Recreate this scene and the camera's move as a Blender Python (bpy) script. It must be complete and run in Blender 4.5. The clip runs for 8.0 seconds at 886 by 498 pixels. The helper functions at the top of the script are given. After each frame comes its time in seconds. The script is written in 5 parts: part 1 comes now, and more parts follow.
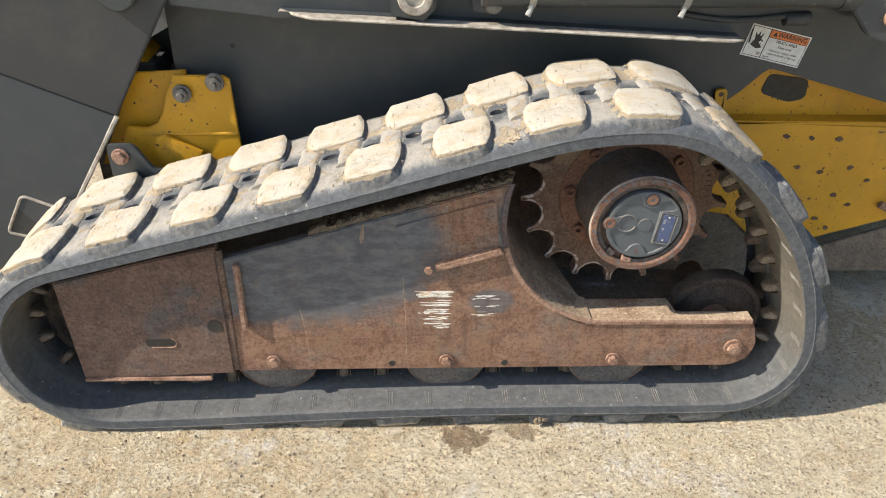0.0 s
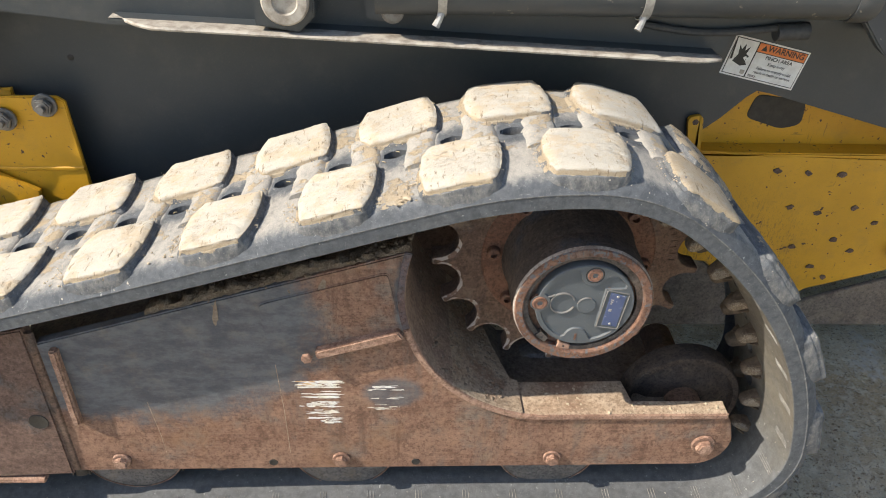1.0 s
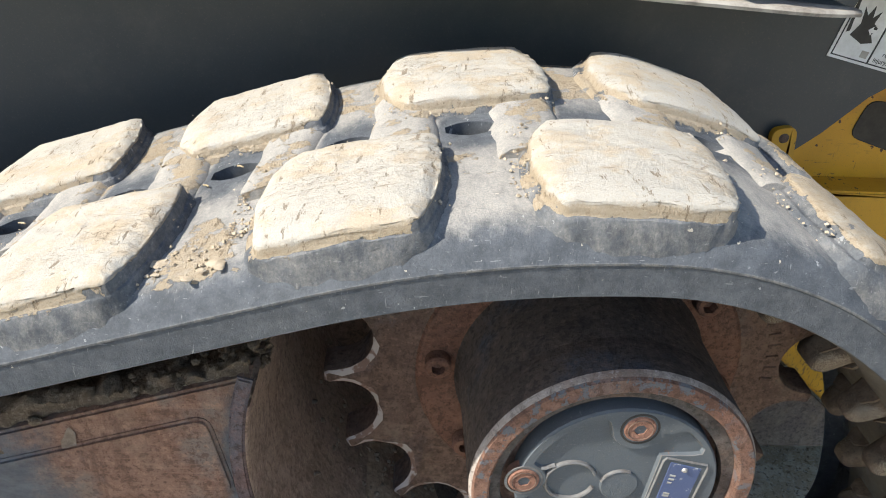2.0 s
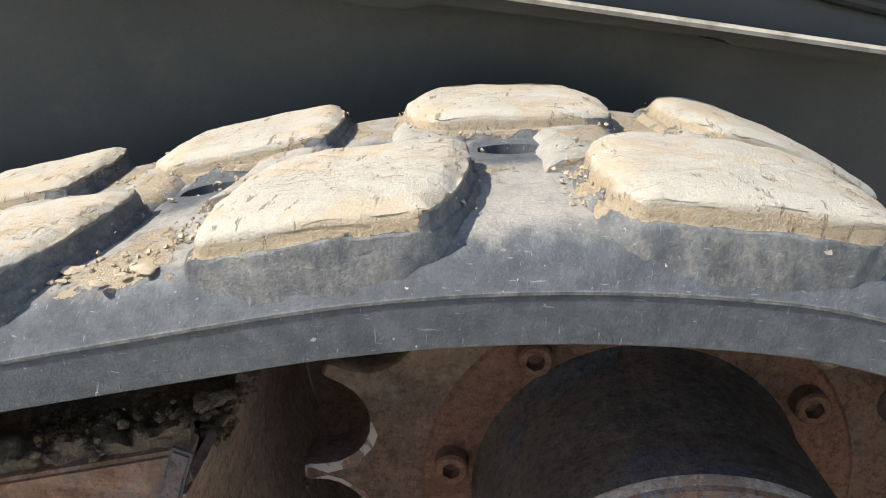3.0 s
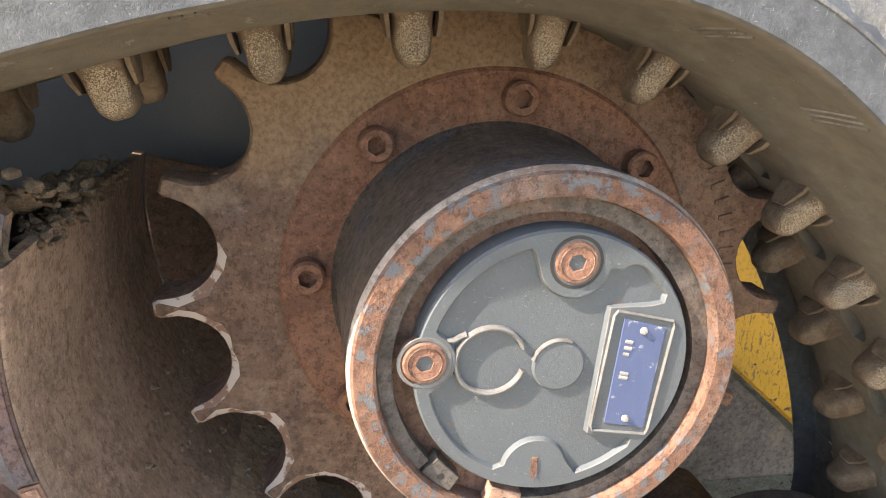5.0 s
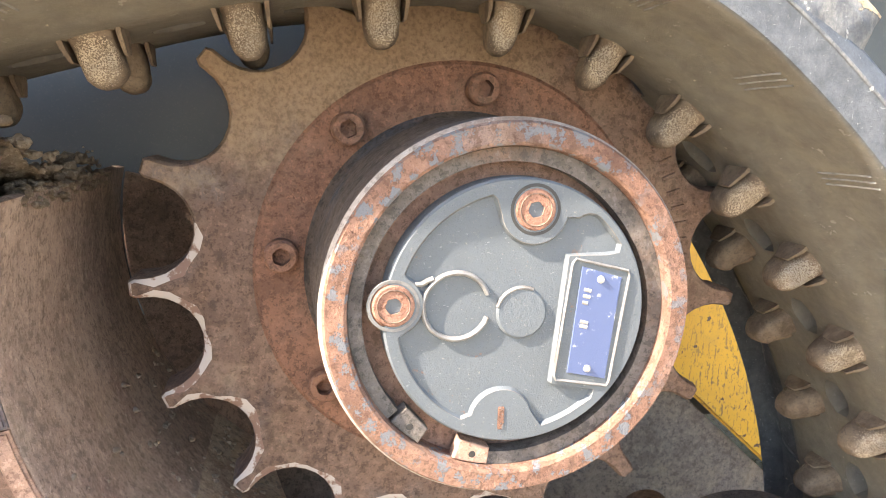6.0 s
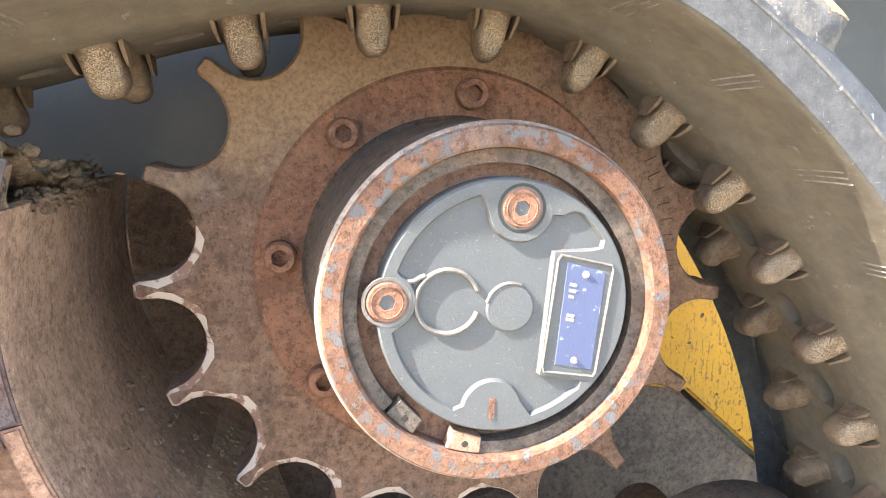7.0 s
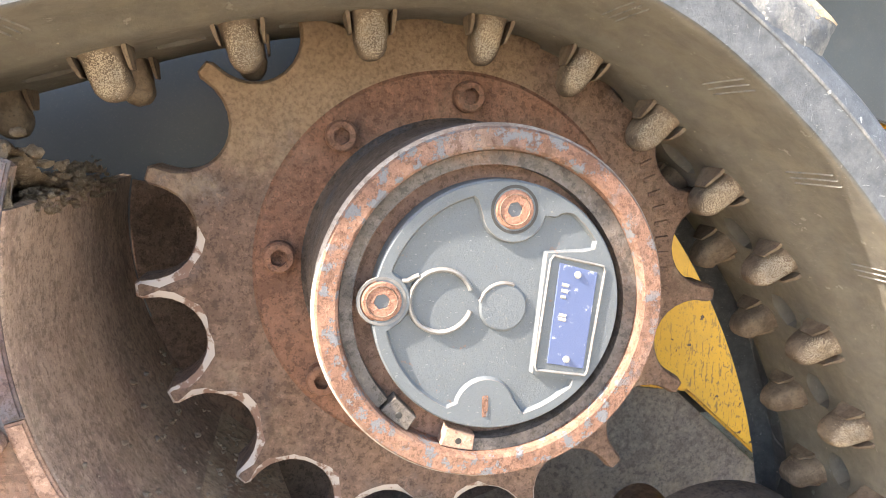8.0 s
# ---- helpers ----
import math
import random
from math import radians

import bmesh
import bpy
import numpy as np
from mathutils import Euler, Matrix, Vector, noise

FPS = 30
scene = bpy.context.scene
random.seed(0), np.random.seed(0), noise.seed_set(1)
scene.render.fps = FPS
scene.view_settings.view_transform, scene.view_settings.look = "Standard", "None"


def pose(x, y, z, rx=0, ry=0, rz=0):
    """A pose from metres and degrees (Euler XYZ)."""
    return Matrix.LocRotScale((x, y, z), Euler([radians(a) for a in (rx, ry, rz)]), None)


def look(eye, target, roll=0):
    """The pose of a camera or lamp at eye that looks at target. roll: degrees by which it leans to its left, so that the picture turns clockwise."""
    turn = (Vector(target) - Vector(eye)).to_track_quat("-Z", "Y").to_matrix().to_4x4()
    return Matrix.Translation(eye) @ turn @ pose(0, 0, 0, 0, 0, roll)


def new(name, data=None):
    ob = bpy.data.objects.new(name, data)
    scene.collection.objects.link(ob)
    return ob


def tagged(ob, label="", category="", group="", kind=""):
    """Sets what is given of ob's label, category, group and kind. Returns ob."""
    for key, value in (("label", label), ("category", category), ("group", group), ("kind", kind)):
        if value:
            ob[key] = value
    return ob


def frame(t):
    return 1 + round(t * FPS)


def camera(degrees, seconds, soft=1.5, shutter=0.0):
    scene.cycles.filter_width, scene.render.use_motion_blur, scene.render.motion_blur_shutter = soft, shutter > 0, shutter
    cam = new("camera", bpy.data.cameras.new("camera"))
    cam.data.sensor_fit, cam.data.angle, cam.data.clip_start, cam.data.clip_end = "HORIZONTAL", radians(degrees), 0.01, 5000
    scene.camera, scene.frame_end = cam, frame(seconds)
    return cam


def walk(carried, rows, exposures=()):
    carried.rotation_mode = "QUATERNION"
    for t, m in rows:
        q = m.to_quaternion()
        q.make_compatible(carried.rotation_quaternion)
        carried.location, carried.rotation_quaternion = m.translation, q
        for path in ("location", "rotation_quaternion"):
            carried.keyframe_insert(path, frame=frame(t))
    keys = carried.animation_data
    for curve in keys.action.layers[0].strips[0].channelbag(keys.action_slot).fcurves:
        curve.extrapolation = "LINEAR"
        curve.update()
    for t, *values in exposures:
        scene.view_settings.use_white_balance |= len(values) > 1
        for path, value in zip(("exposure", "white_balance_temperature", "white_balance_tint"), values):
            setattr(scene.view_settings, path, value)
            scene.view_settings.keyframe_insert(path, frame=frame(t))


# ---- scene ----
cam = camera(61.7, 8.0, soft=1.0)
PATH = [
    (0, (-0.088, -1.301, 1.336), (-0.001, 0.385, 0.263), 1.5),
    (0.5, (0.012, -1.091, 1.317), (0.092, 0.562, 0.193), 1.4),
    (1, (0.115, -0.911, 1.285), (0.207, 0.745, 0.167), 2.1),
    (1.5, (0.179, -0.612, 1.153), (0.25, 1.074, 0.079), 1.5),
    (2, (0.221, -0.401, 1.005), (0.338, 1.323, -0.002), 3.4),
    (2.2, (0.231, -0.364, 0.949), (0.308, 1.459, 0.131), 3.9),
    (3.3, (0.241, -0.308, 0.889), (0.242, 1.579, 0.226), 5.3),
    (3.5, (0.248, -0.316, 0.88), (0.238, 1.578, 0.239), 4.5),
    (4, (0.252, -0.324, 0.848), (0.328, 1.532, 0.107), 2.7),
    (4.5, (0.271, -0.355, 0.806), (0.472, 1.507, 0.104), 2.6),
    (4.7, (0.266, -0.354, 0.785), (0.568, 1.502, 0.102), 1.3),
    (5.8, (0.263, -0.395, 0.677), (0.642, 1.541, 0.344), 1.4),
    (6, (0.262, -0.402, 0.675), (0.674, 1.526, 0.342), 1.5),
    (6.5, (0.262, -0.42, 0.673), (0.697, 1.503, 0.336), 1.4),
    (7, (0.264, -0.422, 0.675), (0.673, 1.509, 0.352), 0.7),
    (7.5, (0.272, -0.428, 0.672), (0.675, 1.504, 0.342), 0.7),
    (8, (0.27, -0.432, 0.675), (0.66, 1.504, 0.359), 0.8),
]
EXPOSURES = [(0, 0.74, 6900, 10), (1.0, 0.80, 6800, 10), (1.5, 0.87, 6500, 9), (2.2, 0.85, 6350, 9), (3.3, 0.72, 6650, 9),
             (4.0, 0.78, 6900, 11), (4.7, 1.56, 7300, 13), (5.8, 2.68, 7100, 14), (8, 2.68, 7100, 14)]
walk(cam, [(t, look(eye, target, roll)) for t, eye, target, roll in PATH], EXPOSURES)

# ---- light ----
SUN = Vector((-1.0, -0.236, 0.91)).normalized()  # towards the sun
sun = new("sun", bpy.data.lights.new("sun", "SUN"))
sun.data.energy, sun.data.angle, sun.data.color = 4.5, radians(0.53), (1.0, 0.945, 0.86)
sun.matrix_world = look(SUN * 10, (0, 0, 0))
world = bpy.data.worlds.new("world")
scene.world = world
world.use_nodes = True
sky = world.node_tree.nodes.new("ShaderNodeTexSky")
sky.sky_type, sky.sun_disc = "NISHITA", False
sky.sun_elevation, sky.sun_rotation = math.asin(SUN.z), math.atan2(SUN.x, SUN.y)
background = world.node_tree.nodes["Background"]
background.inputs["Strength"].default_value = 0.15
world.node_tree.links.new(sky.outputs["Color"], background.inputs["Color"])


# ---- materials ----
class Nodes:
    """A small writer for node materials."""

    def __init__(self, name):
        self.mat = bpy.data.materials.new(name)
        self.mat.use_nodes = True
        self.tree = self.mat.node_tree
        self.shader = self.tree.nodes["Principled BSDF"]
        geo = self.tree.nodes.new("ShaderNodeNewGeometry")
        self.place = geo.outputs["Position"]
        self.island = geo.outputs["Random Per Island"]

    def put(self, socket, value):
        if hasattr(value, "is_linked"):
            self.tree.links.new(value, socket)
        elif isinstance(value, tuple) and len(value) == 3 and socket.type == "RGBA":
            socket.default_value = (*value, 1)
        else:
            socket.default_value = value

    def noise(self, scale, detail=5.0, rough=0.6, stretch=None, shift=0.0):
        n = self.tree.nodes.new("ShaderNodeTexNoise")
        n.inputs["Scale"].default_value, n.inputs["Detail"].default_value = scale, detail
        n.inputs["Roughness"].default_value = rough
        m = self.tree.nodes.new("ShaderNodeMapping")
        m.inputs["Scale"].default_value = stretch or (1, 1, 1)
        m.inputs["Location"].default_value = (shift, shift * 0.7, shift * 1.3)
        self.put(m.inputs["Vector"], self.place)
        self.put(n.inputs["Vector"], m.outputs["Vector"])
        return n.outputs["Fac"]

    def spot(self, centre, size):
        """1 in the middle of an oval patch, falling to 0 at its rim."""
        m = self.tree.nodes.new("ShaderNodeMapping")
        m.inputs["Location"].default_value = tuple(-c / r for c, r in zip(centre, size))
        m.inputs["Scale"].default_value = tuple(1 / r for r in size)
        self.put(m.inputs["Vector"], self.place)
        d = self.tree.nodes.new("ShaderNodeVectorMath")
        d.operation = "LENGTH"
        self.put(d.inputs[0], m.outputs["Vector"])
        return self.ramp(d.outputs["Value"], 0.0, 1.0, 1.0, 0.0)

    def cells(self, scale, feature="F1"):
        n = self.tree.nodes.new("ShaderNodeTexVoronoi")
        n.feature = feature
        n.inputs["Scale"].default_value = scale
        self.put(n.inputs["Vector"], self.place)
        return n.outputs["Distance"]

    def ramp(self, value, low, high, a=0.0, b=1.0):
        n = self.tree.nodes.new("ShaderNodeMapRange")
        n.interpolation_type = "SMOOTHSTEP"
        for socket, v in zip(n.inputs, (value, low, high, a, b)):
            self.put(socket, v)
        return n.outputs["Result"]

    def sum(self, a, b, how="ADD"):
        n = self.tree.nodes.new("ShaderNodeMath")
        n.operation = how
        self.put(n.inputs[0], a)
        self.put(n.inputs[1], b)
        return n.outputs[0]

    def mix(self, factor, a, b):
        n = self.tree.nodes.new("ShaderNodeMix")
        n.data_type = "RGBA"
        self.put(n.inputs["Factor"], factor)
        self.put(n.inputs[6], a)
        self.put(n.inputs[7], b)
        return n.outputs[2]

    def attribute(self, name):
        n = self.tree.nodes.new("ShaderNodeAttribute")
        n.attribute_name = name
        return n.outputs["Fac"]

    def bump(self, height, strength=0.3, distance=0.002):
        n = self.tree.nodes.new("ShaderNodeBump")
        n.inputs["Strength"].default_value, n.inputs["Distance"].default_value = strength, distance
        self.put(n.inputs["Height"], height)
        self.put(self.shader.inputs["Normal"], n.outputs["Normal"])

    def done(self, colour, rough=0.8, metal=0.0, specular=0.4):
        self.put(self.shader.inputs["Base Color"], colour)
        self.put(self.shader.inputs["Roughness"], rough)
        self.put(self.shader.inputs["Metallic"], metal)
        self.put(self.shader.inputs["Specular IOR Level"], specular)
        return self.mat


MUD = (0.385, 0.315, 0.222)
MUD_PALE = (0.435, 0.402, 0.340)


def rubber_material(name, by_mud=False, thin=0.40):
    """Dusty grey rubber; by_mud adds dry mud where the mesh says it is caked."""
    n = Nodes(name)
    grain, cloud, fine = n.noise(70, 7, 0.7), n.noise(8, 4, 0.6, shift=3), n.noise(650, 4, 0.75)
    base = n.mix(n.ramp(grain, 0.3, 0.72), (0.056, 0.062, 0.069), (0.108, 0.116, 0.126))
    base = n.mix(n.ramp(fine, 0.5, 0.68, 0, 0.3), base, (0.05, 0.053, 0.056))
    base = n.mix(n.ramp(fine, 0.30, 0.45, 0.14, 0), base, (0.27, 0.272, 0.268))
    base = n.mix(n.ramp(cloud, 0.5, 0.8, 0, 0.2), base, (0.25, 0.245, 0.225))
    for way, k in (((1.2, 9, 7), 5), ((8, 2, 1.2), 15), ((4, 2, 5), 25)):
        scratch = n.noise(70, 4, 0.65, stretch=way, shift=k)
        base = n.mix(n.ramp(scratch, 0.66, 0.70, 0, 0.5), base, (0.30, 0.302, 0.298))
        base = n.mix(n.ramp(scratch, 0.30, 0.335, 0.4, 0), base, (0.05, 0.052, 0.055))
    height = n.sum(n.sum(grain, 0.5, "MULTIPLY"), n.sum(fine, 0.35, "MULTIPLY"))
    nicks = n.noise(58, 4, 0.62, stretch=(1.5, 1, 1), shift=44)
    nick = n.ramp(nicks, 0.675, 0.69)
    base = n.mix(n.sum(nick, 0.75, "MULTIPLY"), base, (0.34, 0.345, 0.335))
    height = n.sum(height, n.sum(nick, -0.5, "MULTIPLY"))
    chips = n.ramp(n.noise(140, 3, 0.5, shift=9), 0.725, 0.745)
    base = n.mix(chips, base, (0.46, 0.41, 0.32))
    rough = n.ramp(grain, 0.2, 0.8, 0.55, 0.85)
    if by_mud:
        film = n.sum(n.attribute("dust"), n.ramp(n.noise(30, 5, 0.65, shift=6), 0.25, 0.75, 0.7, 1.0), "MULTIPLY")
        base = n.mix(film, base, n.mix(n.ramp(n.noise(45, 6, 0.75, shift=12), 0.35, 0.65), (0.138, 0.116, 0.082), (0.195, 0.168, 0.122)))
        sandy = n.ramp(n.sum(n.attribute("film"), n.sum(n.sum(n.noise(42, 9, 0.78, stretch=(1.6, 0.8, 1), shift=16), 0.5, "SUBTRACT"), 1.3, "MULTIPLY")), 0.15, 0.85)
        base = n.mix(n.sum(sandy, 0.88, "MULTIPLY"), base, n.mix(n.ramp(fine, 0.35, 0.65), (0.42, 0.385, 0.33), (0.31, 0.295, 0.265)))
        wob = n.sum(n.sum(n.noise(38, 7, 0.7, shift=1), 0.5, "SUBTRACT"), 1.5, "MULTIPLY")
        wob = n.sum(wob, n.sum(n.sum(n.noise(13, 3, 0.6, shift=31), 0.5, "SUBTRACT"), 0.7, "MULTIPLY"))
        cake = n.sum(n.attribute("mud"), wob)
        mask = n.ramp(cake, thin, thin + 0.05)
        pale = n.sum(n.attribute("mud"), n.sum(n.sum(n.noise(60, 7, 0.75), 0.5, "SUBTRACT"), 0.8, "MULTIPLY"))
        mud = n.mix(n.ramp(pale, 0.66, 1.0), MUD, MUD_PALE)
        mud = n.mix(n.ramp(n.noise(26, 6, 0.65, shift=4), 0.54, 0.72, 0, 0.5), mud, (0.36, 0.27, 0.16))
        mud = n.mix(n.ramp(n.noise(19, 6, 0.7, shift=51), 0.48, 0.60, 0, 0.7), mud, (0.42, 0.335, 0.225))
        worn = n.sum(n.ramp(n.noise(48, 7, 0.75, shift=27), 0.52, 0.64, 0, 0.5), n.ramp(pale, 0.8, 1.0), "MULTIPLY")
        mud = n.mix(worn, mud, (0.36, 0.345, 0.310))
        grit = n.noise(900, 3, 0.8, shift=5)
        mud = n.mix(n.ramp(grit, 0.54, 0.66, 0, 0.25), mud, (0.25, 0.175, 0.10))
        mud = n.mix(n.ramp(grit, 0.32, 0.46, 0.25, 0), mud, (0.62, 0.56, 0.46))
        pits = n.sum(n.ramp(n.noise(230, 5, 0.75, shift=2), 0.53, 0.62), n.ramp(n.attribute("mud"), 0.66, 0.90, 0.40, 0.06), "MULTIPLY")
        mud = n.mix(pits, mud, (0.20, 0.135, 0.075))
        lines = n.noise(70, 3, 0.6, stretch=(0.5, 2.2, 1), shift=7)
        line = n.sum(n.sum(n.ramp(lines, 0.488, 0.5), n.ramp(lines, 0.5, 0.512, 1, 0), "MULTIPLY"), n.ramp(n.noise(14, 2, 0.5), 0.5, 0.62), "MULTIPLY")
        dash = n.ramp(n.noise(150, 3, 0.6, stretch=(0.25, 1.3, 1.3), shift=37), 0.69, 0.72, 0, 0.85)
        line = n.sum(line, dash, "MAXIMUM")
        gouge = n.ramp(n.noise(60, 5, 0.72, stretch=(2.6, 0.55, 1), shift=83), 0.605, 0.635)
        line = n.sum(line, gouge, "MAXIMUM")
        mud = n.mix(n.sum(line, 0.75, "MULTIPLY"), mud, (0.18, 0.135, 0.085))
        base = n.mix(mask, base, mud)
        rough = n.ramp(mask, 0, 1, 0.75, 0.97)
        crumbs = n.sum(n.noise(300, 5, 0.8, shift=2), n.ramp(n.attribute("mud"), 0.80, 1.0, 1.0, 0.28), "MULTIPLY")
        height = n.sum(height, n.sum(mask, n.sum(n.sum(crumbs, 2.4, "MULTIPLY"), 0.8), "MULTIPLY"))
        height = n.sum(height, n.sum(n.sum(line, mask, "MULTIPLY"), -0.9, "MULTIPLY"))
    n.bump(height, 0.65, 0.003)
    return n.done(base, rough, 0, 0.35)


def horn_material(name):
    """Brown dusty rubber whose worn patch is pale and pitted."""
    n = Nodes(name)
    cloud, fine = n.noise(60, 6, 0.7), n.noise(500, 4, 0.75, shift=3)
    base = n.mix(n.ramp(cloud, 0.35, 0.65), (0.095, 0.070, 0.050), (0.175, 0.132, 0.094))
    base = n.mix(n.ramp(fine, 0.5, 0.7, 0, 0.6), base, (0.05, 0.040, 0.030))
    spots = n.sum(n.attribute("mud"), n.sum(n.sum(n.noise(1150, 3, 0.65, shift=1), 0.5, "SUBTRACT"), 2.6, "MULTIPLY"))
    mask = n.ramp(spots, 0.52, 0.62)
    worn = n.mix(n.ramp(n.noise(90, 5, 0.7, shift=9), 0.35, 0.65), (0.26, 0.205, 0.145), (0.42, 0.350, 0.262))
    worn = n.mix(n.ramp(n.noise(26, 3, 0.6, shift=19), 0.45, 0.62, 0, 0.6), worn, (0.24, 0.225, 0.205))
    base = n.mix(mask, base, worn)
    n.bump(n.sum(n.sum(mask, 0.6, "MULTIPLY"), n.sum(fine, 0.5, "MULTIPLY")), 0.6, 0.002)
    return n.done(base, 0.8, 0, 0.3)


def rust_material(name, a, b, c, flakes=None, streak=(1, 1, 1), rough=0.85, dust=0.25, pits=0.5, brushed=False, tan=None):
    """Rusted steel: a and b blend in clouds, c in patches, flakes of old paint on top."""
    n = Nodes(name)
    cloud, mid, fine = n.noise(7, 5, 0.6, streak), n.noise(38, 6, 0.65, streak, 2), n.noise(330, 4, 0.7)
    base = n.mix(n.ramp(n.sum(n.sum(cloud, 0.6, "MULTIPLY"), n.sum(mid, 0.4, "MULTIPLY")), 0.36, 0.64), a, b)
    base = n.mix(n.ramp(n.noise(12, 5, 0.6, shift=6), 0.52, 0.68), base, c)
    mottle = n.noise(150, 5, 0.7, shift=23)
    base = n.mix(n.ramp(mottle, 0.535, 0.575, 0, 0.6), base, tuple(0.5 * v for v in a))
    base = n.mix(n.ramp(mottle, 0.39, 0.43, 0.45, 0), base, tuple(1.35 * v for v in b))
    base = n.mix(n.ramp(fine, 0.57, 0.62, 0, 0.5), base, tuple(0.35 * v for v in a))
    grit = n.noise(760, 3, 0.8, shift=29)
    base = n.mix(n.ramp(grit, 0.30, 0.45, 0.22, 0), base, tuple(1.6 * v for v in b))
    base = n.mix(n.ramp(grit, 0.56, 0.68, 0, 0.25), base, tuple(0.4 * v for v in a))
    blotch = n.noise(23, 7, 0.72, shift=57)
    base = n.mix(n.ramp(blotch, 0.54, 0.60, 0, 0.45), base, tuple(0.55 * v for v in a))
    base = n.mix(n.ramp(blotch, 0.33, 0.45, 0.35, 0), base, tuple(1.35 * v for v in b))
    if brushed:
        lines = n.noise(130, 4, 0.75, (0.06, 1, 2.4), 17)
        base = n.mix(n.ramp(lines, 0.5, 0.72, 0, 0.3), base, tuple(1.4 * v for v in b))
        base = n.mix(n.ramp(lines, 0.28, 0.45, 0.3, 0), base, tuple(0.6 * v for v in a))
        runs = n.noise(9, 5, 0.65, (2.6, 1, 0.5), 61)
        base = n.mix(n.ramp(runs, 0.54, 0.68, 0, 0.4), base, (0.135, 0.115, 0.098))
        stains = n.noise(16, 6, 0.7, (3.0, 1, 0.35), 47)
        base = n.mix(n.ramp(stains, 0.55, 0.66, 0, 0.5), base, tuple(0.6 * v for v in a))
        # blue-grey paint remains, spread over the upper plate to tint its shade too
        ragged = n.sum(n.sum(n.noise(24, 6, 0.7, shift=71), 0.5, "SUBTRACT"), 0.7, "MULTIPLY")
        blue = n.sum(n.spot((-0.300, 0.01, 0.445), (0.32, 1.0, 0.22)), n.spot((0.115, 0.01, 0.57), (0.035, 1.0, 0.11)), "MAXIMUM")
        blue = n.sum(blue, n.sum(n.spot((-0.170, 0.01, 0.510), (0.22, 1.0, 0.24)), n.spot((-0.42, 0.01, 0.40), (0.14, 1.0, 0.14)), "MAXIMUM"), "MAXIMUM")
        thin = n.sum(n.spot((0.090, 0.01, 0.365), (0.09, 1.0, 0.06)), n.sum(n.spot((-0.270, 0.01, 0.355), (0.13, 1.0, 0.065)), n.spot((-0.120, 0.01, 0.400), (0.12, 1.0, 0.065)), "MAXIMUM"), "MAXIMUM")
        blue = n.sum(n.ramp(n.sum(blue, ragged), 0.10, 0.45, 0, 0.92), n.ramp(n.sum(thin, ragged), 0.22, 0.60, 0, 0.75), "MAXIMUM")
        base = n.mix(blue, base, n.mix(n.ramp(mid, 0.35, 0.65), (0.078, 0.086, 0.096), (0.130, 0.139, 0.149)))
        base = n.mix(n.ramp(n.noise(5, 6, 0.7, shift=19), 0.54, 0.70, 0, 0.5), base, (0.26, 0.145, 0.078))
    if tan:
        film = n.sum(n.spot(*tan), n.sum(n.sum(n.noise(28, 7, 0.75, shift=91), 0.5, "SUBTRACT"), 1.2, "MULTIPLY"))
        base = n.mix(n.ramp(film, 0.18, 0.6, 0, 0.6), base, n.mix(n.ramp(fine, 0.35, 0.65), (0.265, 0.185, 0.112), (0.18, 0.125, 0.078)))
    dusty = n.ramp(n.noise(20, 6, 0.7, shift=11), 0.5, 0.8, 0, dust)
    base = n.mix(dusty, base, (0.33, 0.25, 0.17))
    height = n.sum(n.sum(n.sum(mid, 0.6, "MULTIPLY"), n.sum(mottle, 0.5, "MULTIPLY")), n.sum(fine, pits, "MULTIPLY"))
    if flakes:
        mask = n.sum(n.ramp(n.noise(105, 7, 0.72, shift=14), 0.54, 0.565), n.ramp(n.noise(17, 3, 0.6, shift=34), 0.36, 0.5), "MULTIPLY")
        base = n.mix(mask, base, flakes)
        height = n.sum(height, n.sum(mask, 0.5, "MULTIPLY"))
    n.bump(n.sum(height, n.sum(grit, 0.3, "MULTIPLY")), 0.7, 0.0018)
    return n.done(base, n.ramp(fine, 0.3, 0.7, rough - 0.12, rough + 0.08), 0.0, 0.3)


